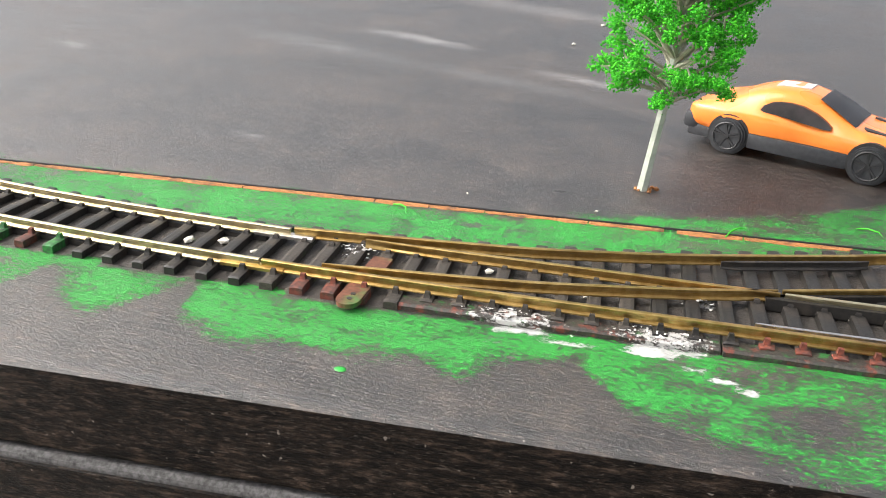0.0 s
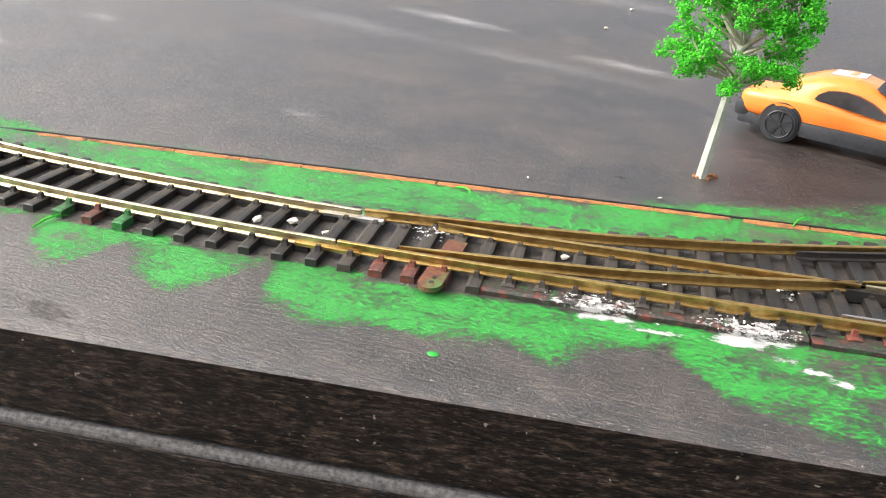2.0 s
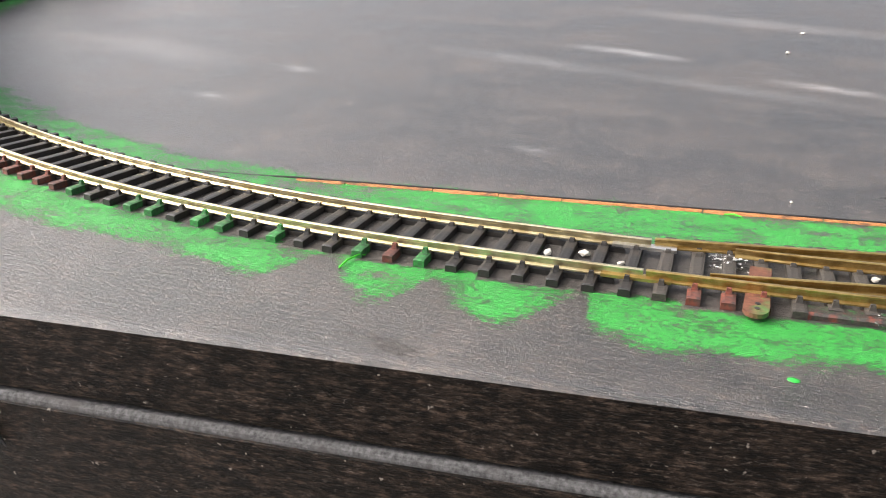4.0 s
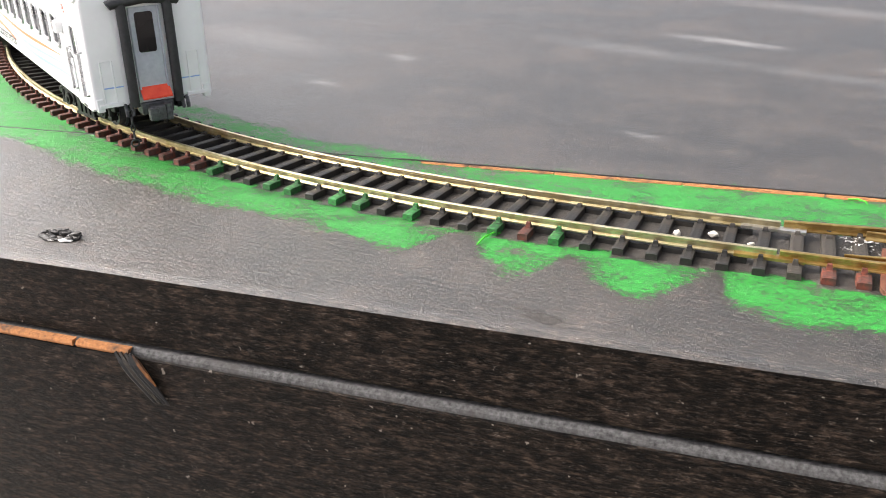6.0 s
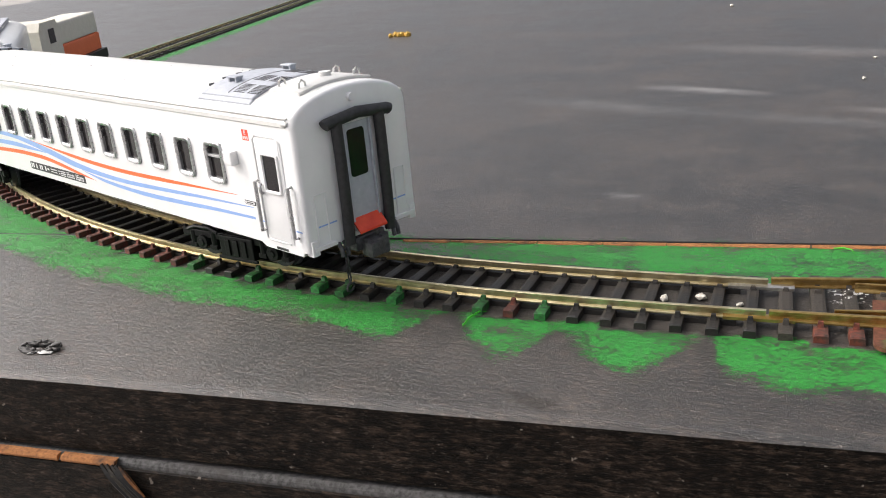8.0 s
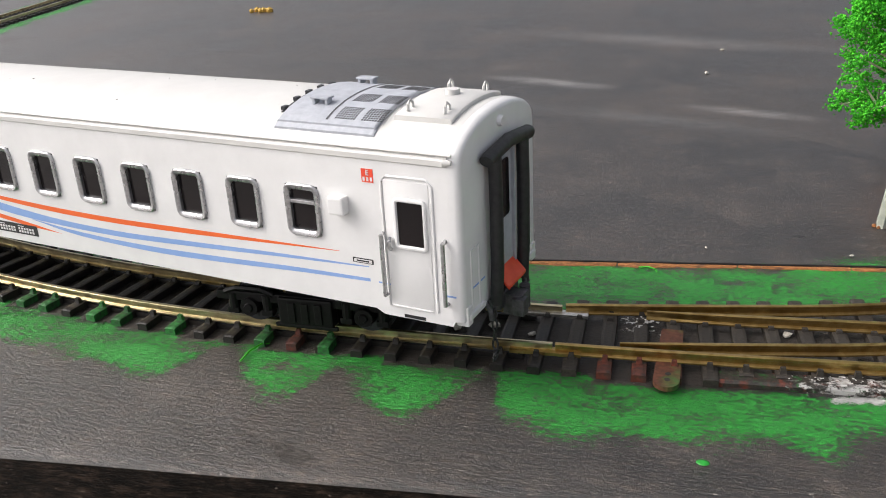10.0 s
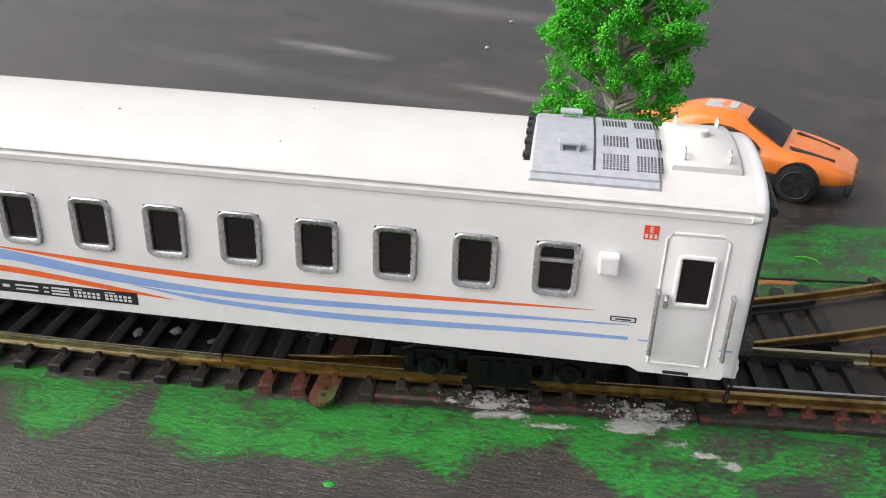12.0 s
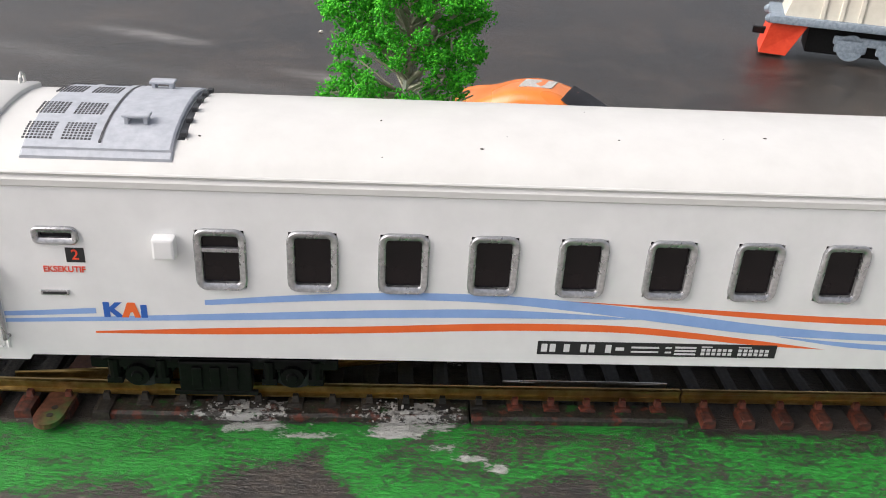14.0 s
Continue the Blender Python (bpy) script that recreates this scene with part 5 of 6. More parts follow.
    tube(bm, pts, 0.3, 6, closed=True)
    part("coupling_chain", bm, RUBBER, c, "black hanging chain with a ring", smooth=True)


def pusher_engine():
    """The engine behind the coaches: cream ends, orange band, black frame."""
    c = empty("diesel_engine")
    tagged(c, "cream and orange model diesel engine on a black frame", "locomotive", "train")
    L = 63.0
    bm = bmesh.new()
    box(bm, -L, L, -15.5, 15.5, 8.5, 15, 0.6)
    box(bm, -L + 12, L - 12, -12, 12, 3.0, 9, 0.6)
    for s in (-1, 1):
        box(bm, s * L - 2, s * L + 2, -14, 14, 4.0, 14, 0.8)
    part("engine_frame", bm, FRAME_BLACK, c, "black frame with bogies")
    bm = bmesh.new()
    prism(bm, [(L - 40, 15), (L - 3, 15), (L - 5, 40), (L - 9, 45), (L - 36, 45), (L - 40, 40)], "y", -15, 15)
    part("cab", bm, CREAM, c, "cream cab")
    for s in (-1, 1):
        bm = bmesh.new()
        box(bm, L - 30, L - 20, s * 15.1 - 0.2, s * 15.1 + 0.2, 31, 40, 0.1)
        part("cab_window", bm, DARK_GLASS, c)
    bm = bmesh.new()
    box(bm, -L + 3, L - 40.2, -12.5, 12.5, 15, 27, 0.8)
    part("hood", bm, ORANGE_STRIPE, c, "orange hood side")
    bm = bmesh.new()
    box(bm, -L + 3, L - 40.2, -12.3, 12.3, 27.1, 42, 1.6)
    part("hood_top", bm, CREAM, c, "cream hood top")
    return c


def baggage_van():
    """A short white van between coach and engine."""
    c = empty("baggage_van")
    tagged(c, "short white model baggage van with a pale grey roof", "train coach", "train")
    half = 65.5
    bm = bmesh.new()
    out = [(-16.5, ZB), (-16.5, ZC)] + [(-y, z) for y, z in ROOF[3:]] + [(y, z) for y, z in ROOF[3:-1]][::-1] + [(16.5, ZC), (16.5, ZB)]
    rings = []
    for x, inset in ((-half, 1.6), (-half + 0.8, 0.4), (-half + 3, 0), (half - 3, 0), (half - 0.8, 0.4), (half, 1.6)):
        rings.append([(x, y * (1 - inset / 17), z - inset * (z - ZB) / 40) for y, z in out])
    loft(bm, rings)
    bmesh.ops.recalc_face_normals(bm, faces=bm.faces)
    part("body", bm, COACH_WHITE, c, "white body", smooth=True)
    bm = bmesh.new()
    box(bm, -half + 2, half - 2, -14, 14, ZB - 4, ZB + 0.3, 0.4)
    part("underframe", bm, FRAME_BLACK, c)
    for bx in (-40, 40):
        bm = bmesh.new()
        box(bm, bx - 18, bx + 18, -12.5, 12.5, 3.5, 8.5, 0.6)
        for wx in (-12, 12):
            cyl(bm, (bx + wx, -10, 5.0 - RIDE), (bx + wx, 10, 5.0 - RIDE), 5.0, seg=20)
        part("bogie", bm, FRAME_BLACK, c)
    bm = bmesh.new()
    box(bm, -half + 14, half - 14, -9, 9, ZR - 0.4, ZR + 1.6, 0.5)
    part("roof_unit", bm, AC_GREY, c, "pale grey roof unit")
    for s in (-1, 1):
        for wx in (-30, 30):
            bm = bmesh.new()
            box(bm, wx - 9, wx + 9, s * 16.5 - 0.2, s * 16.5 + 0.2, 20, 39, 0.2)
            part("sliding_door", bm, COACH_WHITE, c)
    return c


# ---- other things on the table ----
def tree():
    t = empty("model_tree", pmm(6.6, 245.6, 0))
    tagged(t, "plastic model tree with bright green foam foliage glued upright", "tree")
    rnd = random.Random(21)
    bm = bmesh.new()
    prof = [(0, 0, 0), (1.4, 0.2, 14), (2.8, 0.4, 27), (3.8, 0.8, 44), (4.4, 1.0, 62), (5.0, 1.0, 80)]
    tube(bm, prof, [1.7, 1.5, 1.4, 1.0, 0.7, 0.3], 6)
    part("trunk", bm, TRUNK, t, "translucent greenish plastic trunk")
    tips = []
    bmB = bmesh.new()
    for k in range(63):
        z0 = 29 + 5 * (k // 7) + rnd.uniform(-2, 2)
        base = Vector((np.interp(z0, [0, 27, 78], [0, 3.2, 5.2]), 0.5, z0))
        a = (k % 7) * 0.9 + (k // 7) * 0.45 + rnd.uniform(-0.35, 0.35)
        env = float(np.interp(z0, [28, 34, 45, 58, 74], [16, 20.5, 20, 16, 9]))
        r = env * rnd.uniform(0.78, 1.0)
        up = rnd.uniform(0.45, 1.0) * r * (0.6 if z0 < 36 else 0.9)
        tip = base + Vector((math.cos(a) * r, math.sin(a) * r, up - (4 if z0 < 34 else 0)))
        mid = base.lerp(tip, 0.5) + Vector((rnd.uniform(-1.5, 1.5), rnd.uniform(-1.5, 1.5), 1.5))
        tube(bmB, [base, mid, tip], [0.75, 0.55, 0.3], 5)
        for f in (0.50, 0.60, 0.70, 0.80, 0.90, 1.0, 1.08):
            p = base.lerp(mid, f * 2) if f < 0.5 else mid.lerp(tip, (f - 0.5) * 2)
            tips.append((p, 0.8 + 0.4 * f))
        for _ in range(2):
            f = rnd.uniform(0.5, 0.95)
            p = base.lerp(tip, f)
            q = p + Vector((rnd.uniform(-5, 5), rnd.uniform(-5, 5), rnd.uniform(0, 7)))
            tube(bmB, [p, q], [0.4, 0.2], 4)
            tips.append((q, 1.0))
    for k in range(54):
        z1 = 35 + 45 * ((k + 0.5) / 54)
        a, r = k * 2.4, float(np.interp(z1, [32, 42, 60, 82], [18, 22, 19.5, 11])) * rnd.uniform(0.75, 1.0)
        q = Vector((4.2 + math.cos(a) * r, 0.8 + math.sin(a) * r, z1))
        tube(bmB, [Vector((4.0, 0.8, z1 - 0.55 * r)), q], [0.4, 0.2], 4)
        tips += [(q, 1.25), (q + Vector((rnd.uniform(-1, 1), rnd.uniform(-1, 1), 2.8)), 1.0), (q - Vector((math.cos(a) * 2.5, math.sin(a) * 2.5, 1.5)), 0.9)]
    tagged(part("branchwork", bmB, TWIG, t, "pale forked plastic branchwork"), kind="stuff")
    # foliage: many small crumbs of foam in clumps along the twigs
    verts, faces = [], []
    ico = bmesh.new()
    bmesh.ops.create_icosphere(ico, subdivisions=1, radius=1)
    iv, jf = [v.co.copy() for v in ico.verts], [[v.index for v in f.verts] for f in ico.faces]
    ico.free()
    for p, k in tips:
        if p.z < 26.5 - 0.12 * (p.x - 5) or rnd.random() < 0.36:
            continue
        for _ in range(int(80 * k)):
            d = Vector((rnd.gauss(0, 1), rnd.gauss(0, 1), rnd.gauss(0, 0.8)))
            c = p + d * 1.05
            r = rnd.uniform(0.2, 0.42)
            o = len(verts)
            sq = Vector((rnd.uniform(0.6, 1.3), rnd.uniform(0.6, 1.3), rnd.uniform(0.6, 1.2)))
            verts += [(c + Vector((v.x * sq.x, v.y * sq.y, v.z * sq.z)) * r * rnd.uniform(0.7, 1.3)) * MM for v in iv]
            faces += [[o + i for i in f] for f in jf]
    me = bpy.data.meshes.new("foliage")
    me.from_pydata([tuple(v) for v in verts], [], faces)
    me.materials.append(LEAF)
    o = new("foliage", me)
    o.parent = t
    tagged(o, "bright green crumbled foam leaves", kind="stuff")
    bm = bmesh.new()
    for _ in range(14):
        v = bmesh.ops.create_icosphere(bm, subdivisions=1, radius=rnd.uniform(0.4, 1.0))["verts"]
        bmesh.ops.translate(bm, vec=(rnd.gauss(0, 1.8), rnd.gauss(0, 1.3), 0.15), verts=v)
    part("glue_foot", bm, RAW_WOOD, t, "brownish glue round the trunk", smooth=True)
    return t


def toy_car():
    """A small orange coupe: x forward, y to its left, wheels on z = 0."""
    yaw = math.degrees(math.atan2(-14.3, 41.3))
    a, b = Vector((29.8, 294.2)), Vector((71.1, 279.9))
    d = (b - a).normalized()
    nrm = Vector((-d.y, d.x))
    o = (a + b) / 2 + nrm * 13.5
    c = empty("toy_car", pmm(o.x, o.y, 0, 0, 0, yaw))
    tagged(c, "small orange toy sports car with black sills and wheels", "toy car")
    WB = 21.8
    # body by cross-sections along x: half width, sill, beltline, roof height
    xs = [-37, -35.5, -32, -27, -22, -16, -9, -2, 5, 11, 16, 22, 28, 33, 36, 37.5]
    half = [11, 13.2, 14.3, 14.9, 15.1, 14.9, 14.7, 13.8, 13.8, 14.7, 14.9, 15.0, 13.8, 13.2, 11, 9]
    low = [8.5, 7.6, 7.0, 6.8, 6.6, 6.4, 6.2, 6.1, 6.0, 6.0, 6.0, 6.0, 6.0, 6.2, 6.4, 6.6]
    belt = [12.5, 13.6, 14.0, 14.2, 14.4, 14.4, 14.2, 13.8, 13.3, 13.2, 13.0, 12.6, 11.9, 10.8, 9.8, 9.0]
    top = [13.0, 13.8, 15.2, 16.4, 18.6, 21.2, 22.6, 22.4, 20.6, 17.6, 15.0, 14.3, 13.2, 11.8, 10.6, 9.6]
    rings = []
    for x, h, l, bz, tz in zip(xs, half, low, belt, top):
        ht = h * (0.66 if tz - bz > 3 else 0.80)
        side = [(h * 0.93, l), (h, l + (bz - l) * 0.5), (h * 0.985, bz - 0.8), (h * 0.94, bz), (ht + (h * 0.94 - ht) * 0.45, bz + (tz - bz) * 0.5), (ht, tz - (tz - bz) * 0.16), (ht * 0.72, tz - 0.2), (ht * 0.3, tz)]
        rings.append([(x, y, z) for y, z in side] + [(x, -y, z) for y, z in side[::-1]])
    bm = bmesh.new()
    loft(bm, rings)
    bmesh.ops.recalc_face_normals(bm, faces=bm.faces)
    bmesh.ops.subdivide_edges(bm, edges=bm.edges[:], cuts=1, use_grid_fill=True, smooth=0.6)
    part("body", bm, TOY_ORANGE, c, "glossy orange plastic body", smooth=True)
    # wheel arches and base
    bm = bmesh.new()
    box(bm, -36.5, 36.0, -13.0, 13.0, 2.8, 7.2, 1.0)
    part("base", bm, TOY_DARK, c, "dark grey plastic base", smooth=True)
    for name, dims in (("rear_bumper", (-38.2, -33, -13.4, 13.4, 5.2, 10.8)), ("front_bumper", (31, 37.8, -12.0, 12.0, 3.0, 7.4))):
        bm = bmesh.new()
        box(bm, *dims, 1.5)
        part(name, bm, TOY_DARK, c, smooth=True)
    for s in (-1, 1):
        bm = bmesh.new()
        box(bm, -15.5, 15.5, s * 14.3 - 0.9, s * 14.3 + 0.9, 3.0, 7.9, 0.5)
        part("sill", bm, TOY_DARK, c, "dark grey sill", smooth=True)
        for wx in (-WB, WB):
            bm = bmesh.new()
            cyl(bm, (wx, s * 10, 6.2), (wx, s * 15.12, 6.2), 6.7, seg=32)
            part("wheel_arch", bm, RUBBER, c, smooth=True)

    for s in (-1, 1):
        for wx in (-WB, WB):
            bm = bmesh.new()
            cyl(bm, (0, -2.4, 0), (0, 2.4, 0), 5.9, seg=28)
            es = [e for e in bm.edges if abs(abs(e.verts[0].co.y) - 2.4) < 0.01 and abs(e.verts[0].co.y - e.verts[1].co.y) < 0.01]
            bmesh.ops.bevel(bm, geom=es, offset=0.6, segments=2, affect="EDGES")
            w = part("wheel", bm, TOY_DARK, c, "black wheel with thin spokes", smooth=True, at=pmm(wx, s * 14.0, 5.95))
            bm = bmesh.new()
            for k in range(5):
                for q in (-0.16, 0.16):
                    box(bm, -0.28, 0.28, s * 2.5 - 0.25, s * 2.5 + 0.25, 0.8, 4.6, turn=Matrix.Rotation(k * 2 * math.pi / 5 + q, 4, "Y"))
            cyl(bm, (0, s * 2.2, 0), (0, s * 2.9, 0), 1.0, 0.8, 12)
            tube(bm, [(4.4 * math.cos(a_), s * 2.5, 4.4 * math.sin(a_)) for a_ in np.linspace(0, 2 * math.pi, 24, endpoint=False)], 0.35, 6, closed=True)
            part("rim", bm, RUBBER, w, "dark spoked rim", smooth=True)
    # side windows, windscreen, bonnet and roof marks lying on the body
    for s in (-1, 1):
        bm = bmesh.new()
        out = [(-13.6, 15.7), (-12.8, 17.2), (-10.5, 18.6), (-8, 19.1), (-5, 19.3), (-1, 18.9), (3.5, 17.6), (7.0, 15.9), (9.0, 14.4), (8.6, 13.7), (6.5, 13.6), (0, 14.3), (-8, 15.1), (-12.4, 15.3)]
        yy = lambda x, z: s * (np.interp(z, [14, 20], [14.0, 11.3]) + 0.15)
        vs = [bm.verts.new((x, yy(x, z), z)) for x, z in out]
        vi = [bm.verts.new((x, yy(x, z) - s * 1.5, z)) for x, z in out]
        bm.faces.new(vs), bm.faces.new(vi[::-1])
        for k in range(len(out)):
            bm.faces.new((vs[k], vi[k], vi[(k + 1) % len(out)], vs[(k + 1) % len(out)]))
        bmesh.ops.recalc_face_normals(bm, faces=bm.faces)
        part("side_window", bm, TOY_GLASS, c, "smoked side window")
    bm = bmesh.new()
    loft(bm, [[(2.8, y, 21.7 - abs(y) * 0.03) for y in np.linspace(-8.5, 8.5, 7)], [(9, y, 19.1 - abs(y) * 0.05) for y in np.linspace(-9.8, 9.8, 7)], [(15.2, y, 15.8 - abs(y) * 0.06) for y in np.linspace(-10.6, 10.6, 7)]], closed=False)
    r = bmesh.ops.solidify(bm, geom=bm.faces[:], thickness=0.8)
    part("windscreen", bm, TOY_GLASS, c, "smoked windscreen", smooth=True)
    bm = bmesh.new()
    for s in (-1, 1):
        loft(bm, [[(17, s * 7.5, 15.35), (18, s * 9.3, 15.0), (18, s * 9.3, 14.4), (17, s * 7.5, 13.8)], [(31, s * 6.0, 12.95), (31, s * 6.6, 12.85), (31, s * 6.6, 12.2), (31, s * 6.0, 12.3)]])
    bmesh.ops.recalc_face_normals(bm, faces=bm.faces)
    part("bonnet_stripe", bm, TOY_DARK, c, "dark bonnet stripes")
    bm = bmesh.new()
    loft(bm, [[(-12, -5, 22.7), (-12, 3.5, 22.7), (-12, 3.5, 22.2), (-12, -5, 22.2)], [(-2, -2.5, 22.78), (-2, 5.5, 22.68), (-2, 5.5, 22.2), (-2, -2.5, 22.2)]])
    bmesh.ops.recalc_face_normals(bm, faces=bm.faces)
    part("roof_print", bm, GLUE, c, "pale print on the roof")
    return c


def parked_engine():
    c = empty("parked_engine", pmm(171.4, 455.3, 0, 0, 0, -14))
    tagged(c, "cream model engine with red pilot and grey running board", "locomotive")
    bm = bmesh.new()
    prism(bm, [(1, 20), (170, 20), (170, 48), (14, 48), (7, 44)], "y", -14, 14)
    for x in (16, 24, 32):
        box(bm, x, x + 2.0, -14.8, -13.6, 20, 42, 0.4)
    part("body", bm, CREAM, c, "cream body")
    bm = bmesh.new()
    box(bm, -5, 172, -17, 17, 16.5, 20, 0.8)
    for s in (-1, 1):
        v = bmesh.ops.create_uvsphere(bm, u_segments=12, v_segments=8, radius=2.2)["verts"]
        bmesh.ops.translate(bm, vec=(-5, s * 11, 17.6), verts=v)
    part("running_board", bm, BOGIE_GREY, c, "blue-grey running board", smooth=True)
    bm = bmesh.new()
    loft(bm, [[(-4, -15, 16.5), (-4, 15, 16.5), (12, 15, 16.5), (12, -15, 16.5)], [(-7, -12, 1.5), (-7, 12, 1.5), (5, 13, 1.5), (5, -13, 1.5)]])
    bmesh.ops.recalc_face_normals(bm, faces=bm.faces)
    part("pilot", bm, RED_PAINT, c, "red pilot plate")
    bm = bmesh.new()
    box(bm, -11, -4, -1.4, 1.4, 8, 11, 0.5)
    box(bm, 13, 170, -11, 11, 4, 16.4, 0.5)
    part("underframe", bm, FRAME_BLACK, c)
    bm = bmesh.new()
    for x in (32, 50):
        cyl(bm, (x, -14, 8.5), (x, -12, 8.5), 6.0, 5.5, 20)
        box(bm, x - 7, x + 7, -14.2, -12.4, 6, 12, 1.2)
    box(bm, 24, 60, -14, -12, 9.5, 13.5, 1.0)
    part("bogie", bm, BOGIE_GREY, c, "blue-grey bogie", smooth=True)
    bm = bmesh.new()
    box(bm, 60, 84, -14.3, -13.6, 30, 42, 0.2)
    part("cab_window", bm, RAW_WOOD, c, "brown window blind")
    bm = bmesh.new()
    box(bm, 1.2, 2.2, -5, 0, 34, 37, 0.4)
    part("number_mark", bm, ORANGE_STRIPE, c)
    return c


def white_toy():
    c = empty("white_toy", pmm(158.4, 294.2, 0, 0, 0, 35))
    tagged(c, "glossy white toy car standing behind the branch track", "toy car")
    bm = bmesh.new()
    rings = []
    for x, h, lo, hi in ((-36, 5, 8, 11), (-33, 10, 6, 14), (-24, 14, 5, 17), (-8, 15, 4.5, 22), (10, 15, 4.5, 22), (26, 14, 5, 17), (35, 9, 6, 12)):
        rings.append([(x, y * h, z) for y, z in ((-0.9, lo), (-1, (lo + hi) / 2), (-0.8, hi - 1.5), (-0.4, hi), (0.4, hi), (0.8, hi - 1.5), (1, (lo + hi) / 2), (0.9, lo))])
    loft(bm, rings)
    bmesh.ops.recalc_face_normals(bm, faces=bm.faces)
    bmesh.ops.scale(bm, vec=(0.9, 0.9, 0.68), verts=bm.verts)
    part("body", bm, COACH_WHITE, c, smooth=True)
    for s in (-1, 1):
        for wx in (-20, 20):
            bm = bmesh.new()
            cyl(bm, (wx, s * 8.5, 4.5), (wx, s * 12.5, 4.5), 4.5, seg=20)
            part("wheel", bm, TOY_DARK, c)
    return c


def litter():
    """Chips, crumbs and specks on the board."""
    rnd = random.Random(5)
    chips = [(-93.3, 165.8, 1.5), (-85.1, 167.8, 1.9), (-97.4, 166.3, 0.8), (-76.0, 165.8, 1.2), (-21.6, 176.1, 1.4), (-11.0, 176.4, 1.0), (56.1, 183.9, 2.0), (1.1, 172.2, 1.0), (-39.6, 222.2, 0.6), (97.2, 198.3, 1.4), (103.6, 233.6, 1.6), (111.5, 219.7, 1.0), (-44.5, 436.7, 1.5), (-37.8, 495.4, 1.3), (-137.7, 752.4, 2.4), (-3.5, 223.1, 0.8)]
    for x, y, r in chips:
        bm = bmesh.new()
        v = bmesh.ops.create_icosphere(bm, subdivisions=1, radius=r * 0.8)["verts"]
        for q in v:
            q.co = Vector((q.co.x * 1.25, q.co.y * 0.85, q.co.z * 0.6)) * rnd.uniform(0.65, 1.25)
        o = part("chip", bm, PEBBLE, None, at=pmm(x, y, r * 0.42, 0, 0, rnd.uniform(0, 180)))
        tagged(o, "small white chip lying on the board", "chip", "chips on the board")
    bm = bmesh.new()
    for _ in range(9):
        v = bmesh.ops.create_icosphere(bm, subdivisions=1, radius=rnd.uniform(1.5, 3.2))["verts"]
        bmesh.ops.translate(bm, vec=(rnd.gauss(0, 4.5), rnd.gauss(0, 2), 1.2), verts=v)
    tagged(part("crumb", bm, YELLOW_BIT, None, at=pmm(-388.0, 643.0, 0)), "yellow crumb lying on the dark board", "crumb")
    # knot hole with torn edges
    bm = bmesh.new()
    for _ in range(60):
        v = bmesh.ops.create_icosphere(bm, subdivisions=1, radius=rnd.uniform(0.35, 0.95))["verts"]
        a = rnd.uniform(0, 6.28)
        rr = rnd.uniform(0.5, 1.1)
        bmesh.ops.scale(bm, vec=(2.2, 0.8, 0.7), verts=v)
        bmesh.ops.rotate(bm, cent=(0, 0, 0), matrix=Matrix.Rotation(rnd.uniform(-0.5, 0.5), 3, "Y"), verts=v)
        bmesh.ops.translate(bm, vec=(5.2 * rr * math.cos(a), 2.6 * rr * math.sin(a) + 0.6, 0.3 + (0.9 if a < 3.14 else 0.0) * rnd.random()), verts=v)
    tagged(part("knot", bm, BLACK_PLASTIC, None, at=pmm(-235, 105.8, 0, 0, 0, 10)), "torn black knot in the board", "knot")
    bm = bmesh.new()
    for k in range(5):
        v = bmesh.ops.create_icosphere(bm, subdivisions=1, radius=rnd.uniform(0.8, 1.5))["verts"]
        bmesh.ops.scale(bm, vec=(1.6, 0.8, 0.25), verts=v)
        bmesh.ops.translate(bm, vec=(rnd.uniform(-3, 4), rnd.uniform(-1.5, 0.5), 0.25), verts=v)
    tagged(part("paint_chip", bm, GLUE, None, at=pmm(-235, 105.4, 0.1, 0, 0, 10)), "pale grey bare patch beside the knot", "chip")
    # splintered bare wood on the apron
    e = empty("splinter")
    tagged(e, "splintered bare orange wood on the table's apron", "splinter")
    bm = bmesh.new()
    for x0, x1 in ((-250, -232), (-232, -222), (-221, -206)):
        yk = lambda x: EDGE_K * x + EDGE_C
        loft(bm, [[(x, yk(x) - 2.5, -20.3), (x, yk(x) - 2.1, -19.5), (x, yk(x) - 0.6, -19.3), (x, yk(x) - 2.2, -21.0)] for x in (x0, (x0 + x1) / 2, x1)])
    bmesh.ops.recalc_face_normals(bm, faces=bm.faces)
    part("bare_edge", bm, RAW_WOOD, e)
    for dx, mt in ((0, BLACK_PLASTIC), (1.4, GREY_TIE), (2.9, BLACK_PLASTIC), (4.0, BLACK_PLASTIC), (4.9, RAW_WOOD)):
        bm = bmesh.new()
        pts = []
        for k in range(6):
            x = -209 + dx + k * 1.7
            pts.append((x, EDGE_K * x + EDGE_C - 3.1 - 0.3 * math.sin(k), -19.8 - k * 2.6))
        tube(bm, pts[:6 if mt is not RAW_WOOD else 4], [0.4, 0.8, 0.8, 0.7, 0.5, 0.2] if mt is not RAW_WOOD else [0.3, 0.6, 0.5, 0.2], 5)
        part("torn_fibre", bm, mt, e)
    # stray green fibres
    for x, y, rz, ln in ((-136.2, 141.3, 75, 9), (30.3, 218.5, 60, 9), (-56.0, 206.5, -30, 6), (64.0, 238.5, -25, 7)):
        bm = bmesh.new()
        tube(bm, [(0, 0, 0.3), (ln * 0.4, 0.5, 0.9), (ln * 0.8, 0.2, 1.0), (ln, -0.6, 0.4)], [0.2, 0.26, 0.2, 0.08], 5)
        tagged(part("grass_blade", bm, LEAF, None, at=pmm(x, y, 0, 0, 0, rz)), "loose green plastic grass blade on the board", "grass blade", "grass blades")


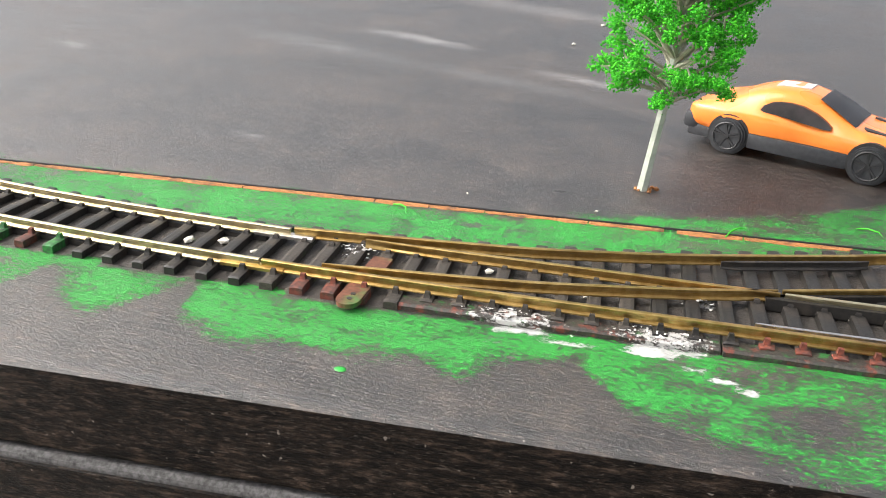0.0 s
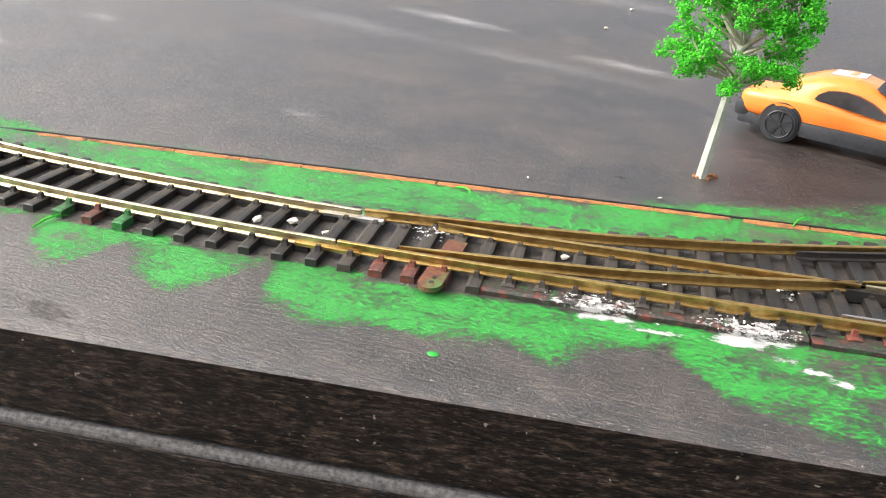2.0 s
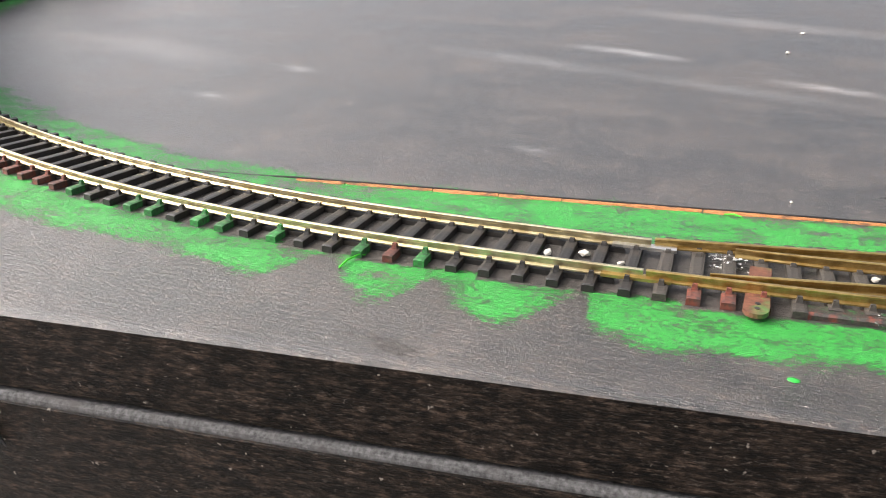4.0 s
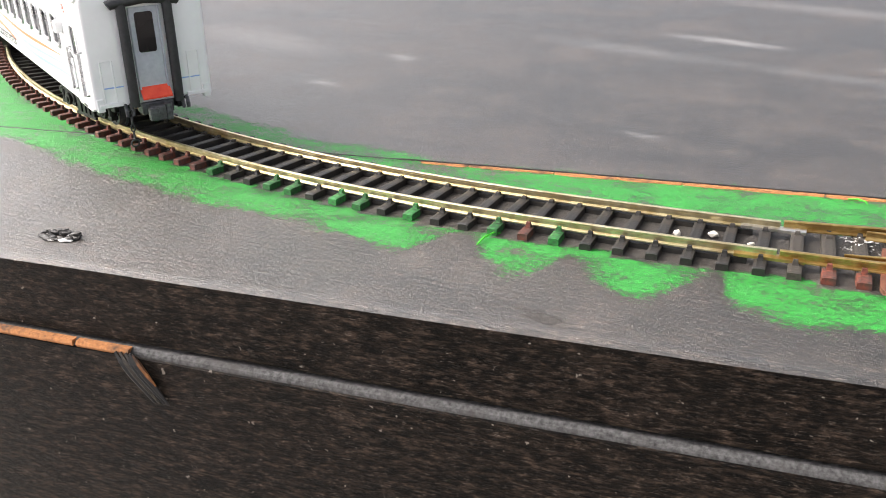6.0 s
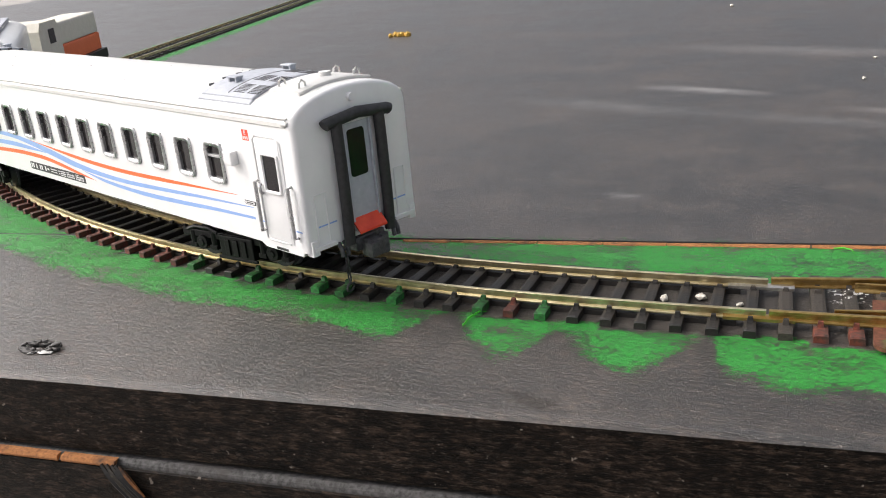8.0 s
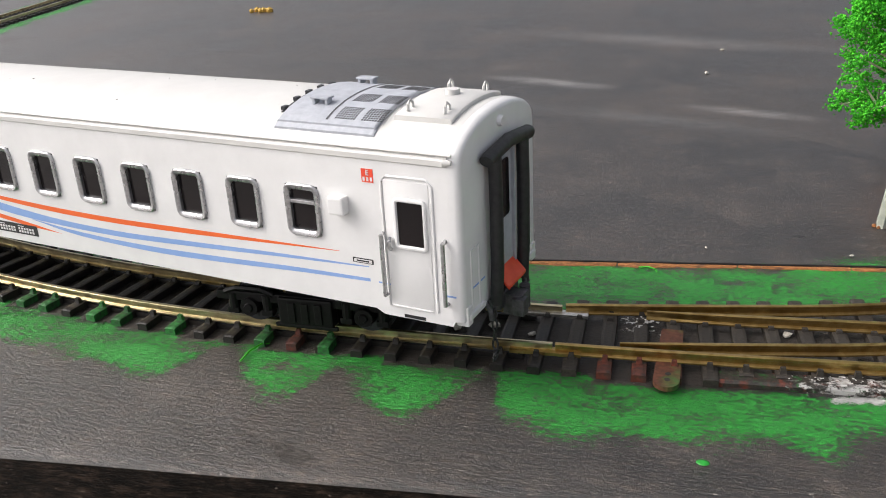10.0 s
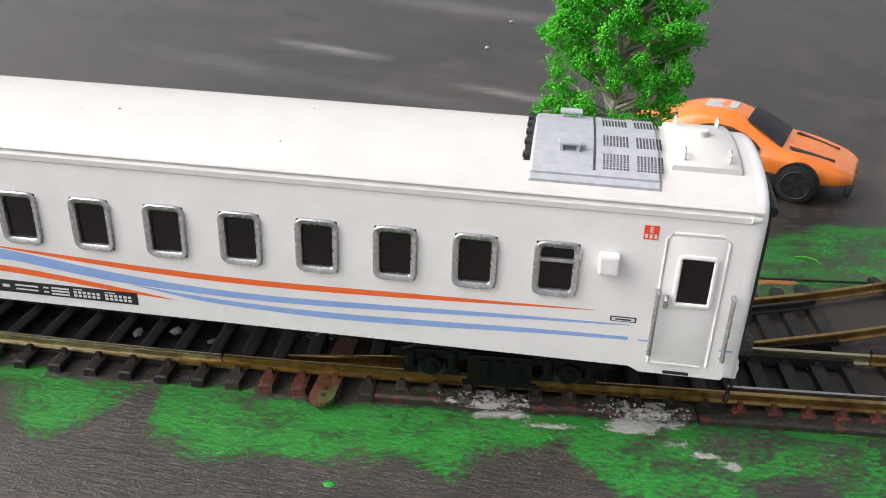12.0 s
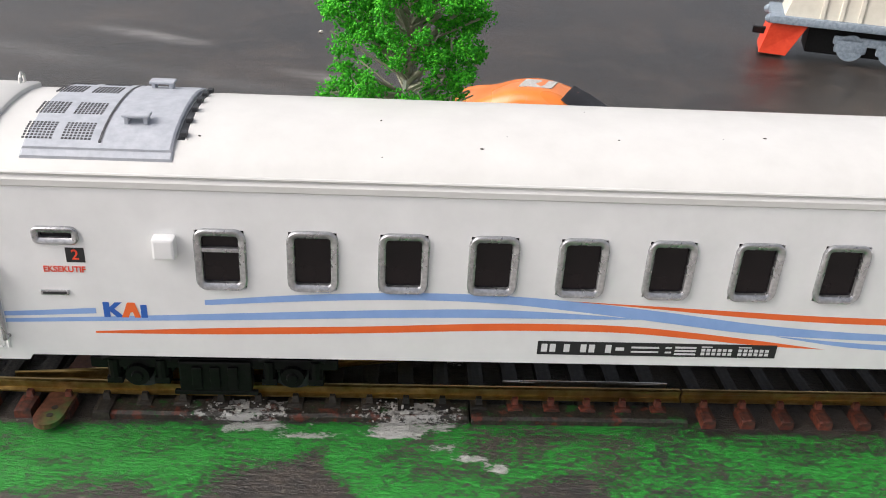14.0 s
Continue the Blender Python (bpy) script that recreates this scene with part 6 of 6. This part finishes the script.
# ---- build ----
floor_plane()
table()
curved_track()
turnout()
leaving_tracks()
COACH = coach("white model passenger coach with orange and blue swoosh stripes")
to_true_size(COACH)
BOGIES = [bogie_parts(COACH, x) for x in (BOGIE, -BOGIE)]
VAN = baggage_van()
ENGINE = pusher_engine()
tree()
toy_car()
parked_engine()
white_toy()
litter()

# centre of the leading coach along the track, from where x = 0 (millimetres)
TRAVEL = [(0.0, -634), (2.0, -550), (4.2, -456), (5.3, -411.5), (6.3, -371.5), (6.5, -363.2), (7.0, -340.2), (7.5, -316.3), (8.0, -294.0), (8.5, -272.6), (9.0, -252.1), (9.2, -243.5), (10.2, -200), (11.3, -144.4), (11.5, -130.9), (12.0, -96.7), (12.5, -60.4), (13.0, -21.8), (13.5, 22.9), (14.0, 67.4)]


def place(t):
    return float(smooth_vals([q[0] for q in TRAVEL], [q[1] for q in TRAVEL], np.array([t]))[0])


def stand(s, half):
    """The pose of a vehicle whose bogies stand at s - half and s + half, and the track's turn under each bogie in its space."""
    a, b = MAIN.at(S_ZERO + s - half), MAIN.at(S_ZERO + s + half)
    d = b - a
    yaw = math.degrees(math.atan2(d[1], d[0]))
    turns = []
    for q in (half, -half):
        w = MAIN.way(S_ZERO + s + q)
        turns.append((math.degrees(math.atan2(w[1], w[0])) - yaw + 180) % 360 - 180)
    m = (a + b) / 2
    return pmm(m[0], m[1], RAIL_TOP + RIDE, 0, 0, yaw), turns


def motions():
    times = [round(0.25 * k, 2) for k in range(57)]
    for thing, back, half in ((COACH, 0.0, BOGIE), (VAN, 205.0, 40.0), (ENGINE, 362.5, 36.0)):
        walk(thing, [(t, stand(place(t) - back, half)[0]) for t in times])
    for i, (bog, sets) in enumerate(BOGIES):
        walk(bog, [(t, pmm((BOGIE, -BOGIE)[i], 0, -RIDE, 0, 0, stand(place(t), BOGIE)[1][i])) for t in times])
        fine = [round(0.1 * k, 2) for k in range(141)]
        for w, wx in zip(sets, (-13.8, 13.8)):
            walk(w, [(t, pmm(wx, 0, 5.0) @ Matrix.Rotation(place(t) / 5.0, 4, "Y")) for t in fine])


motions()
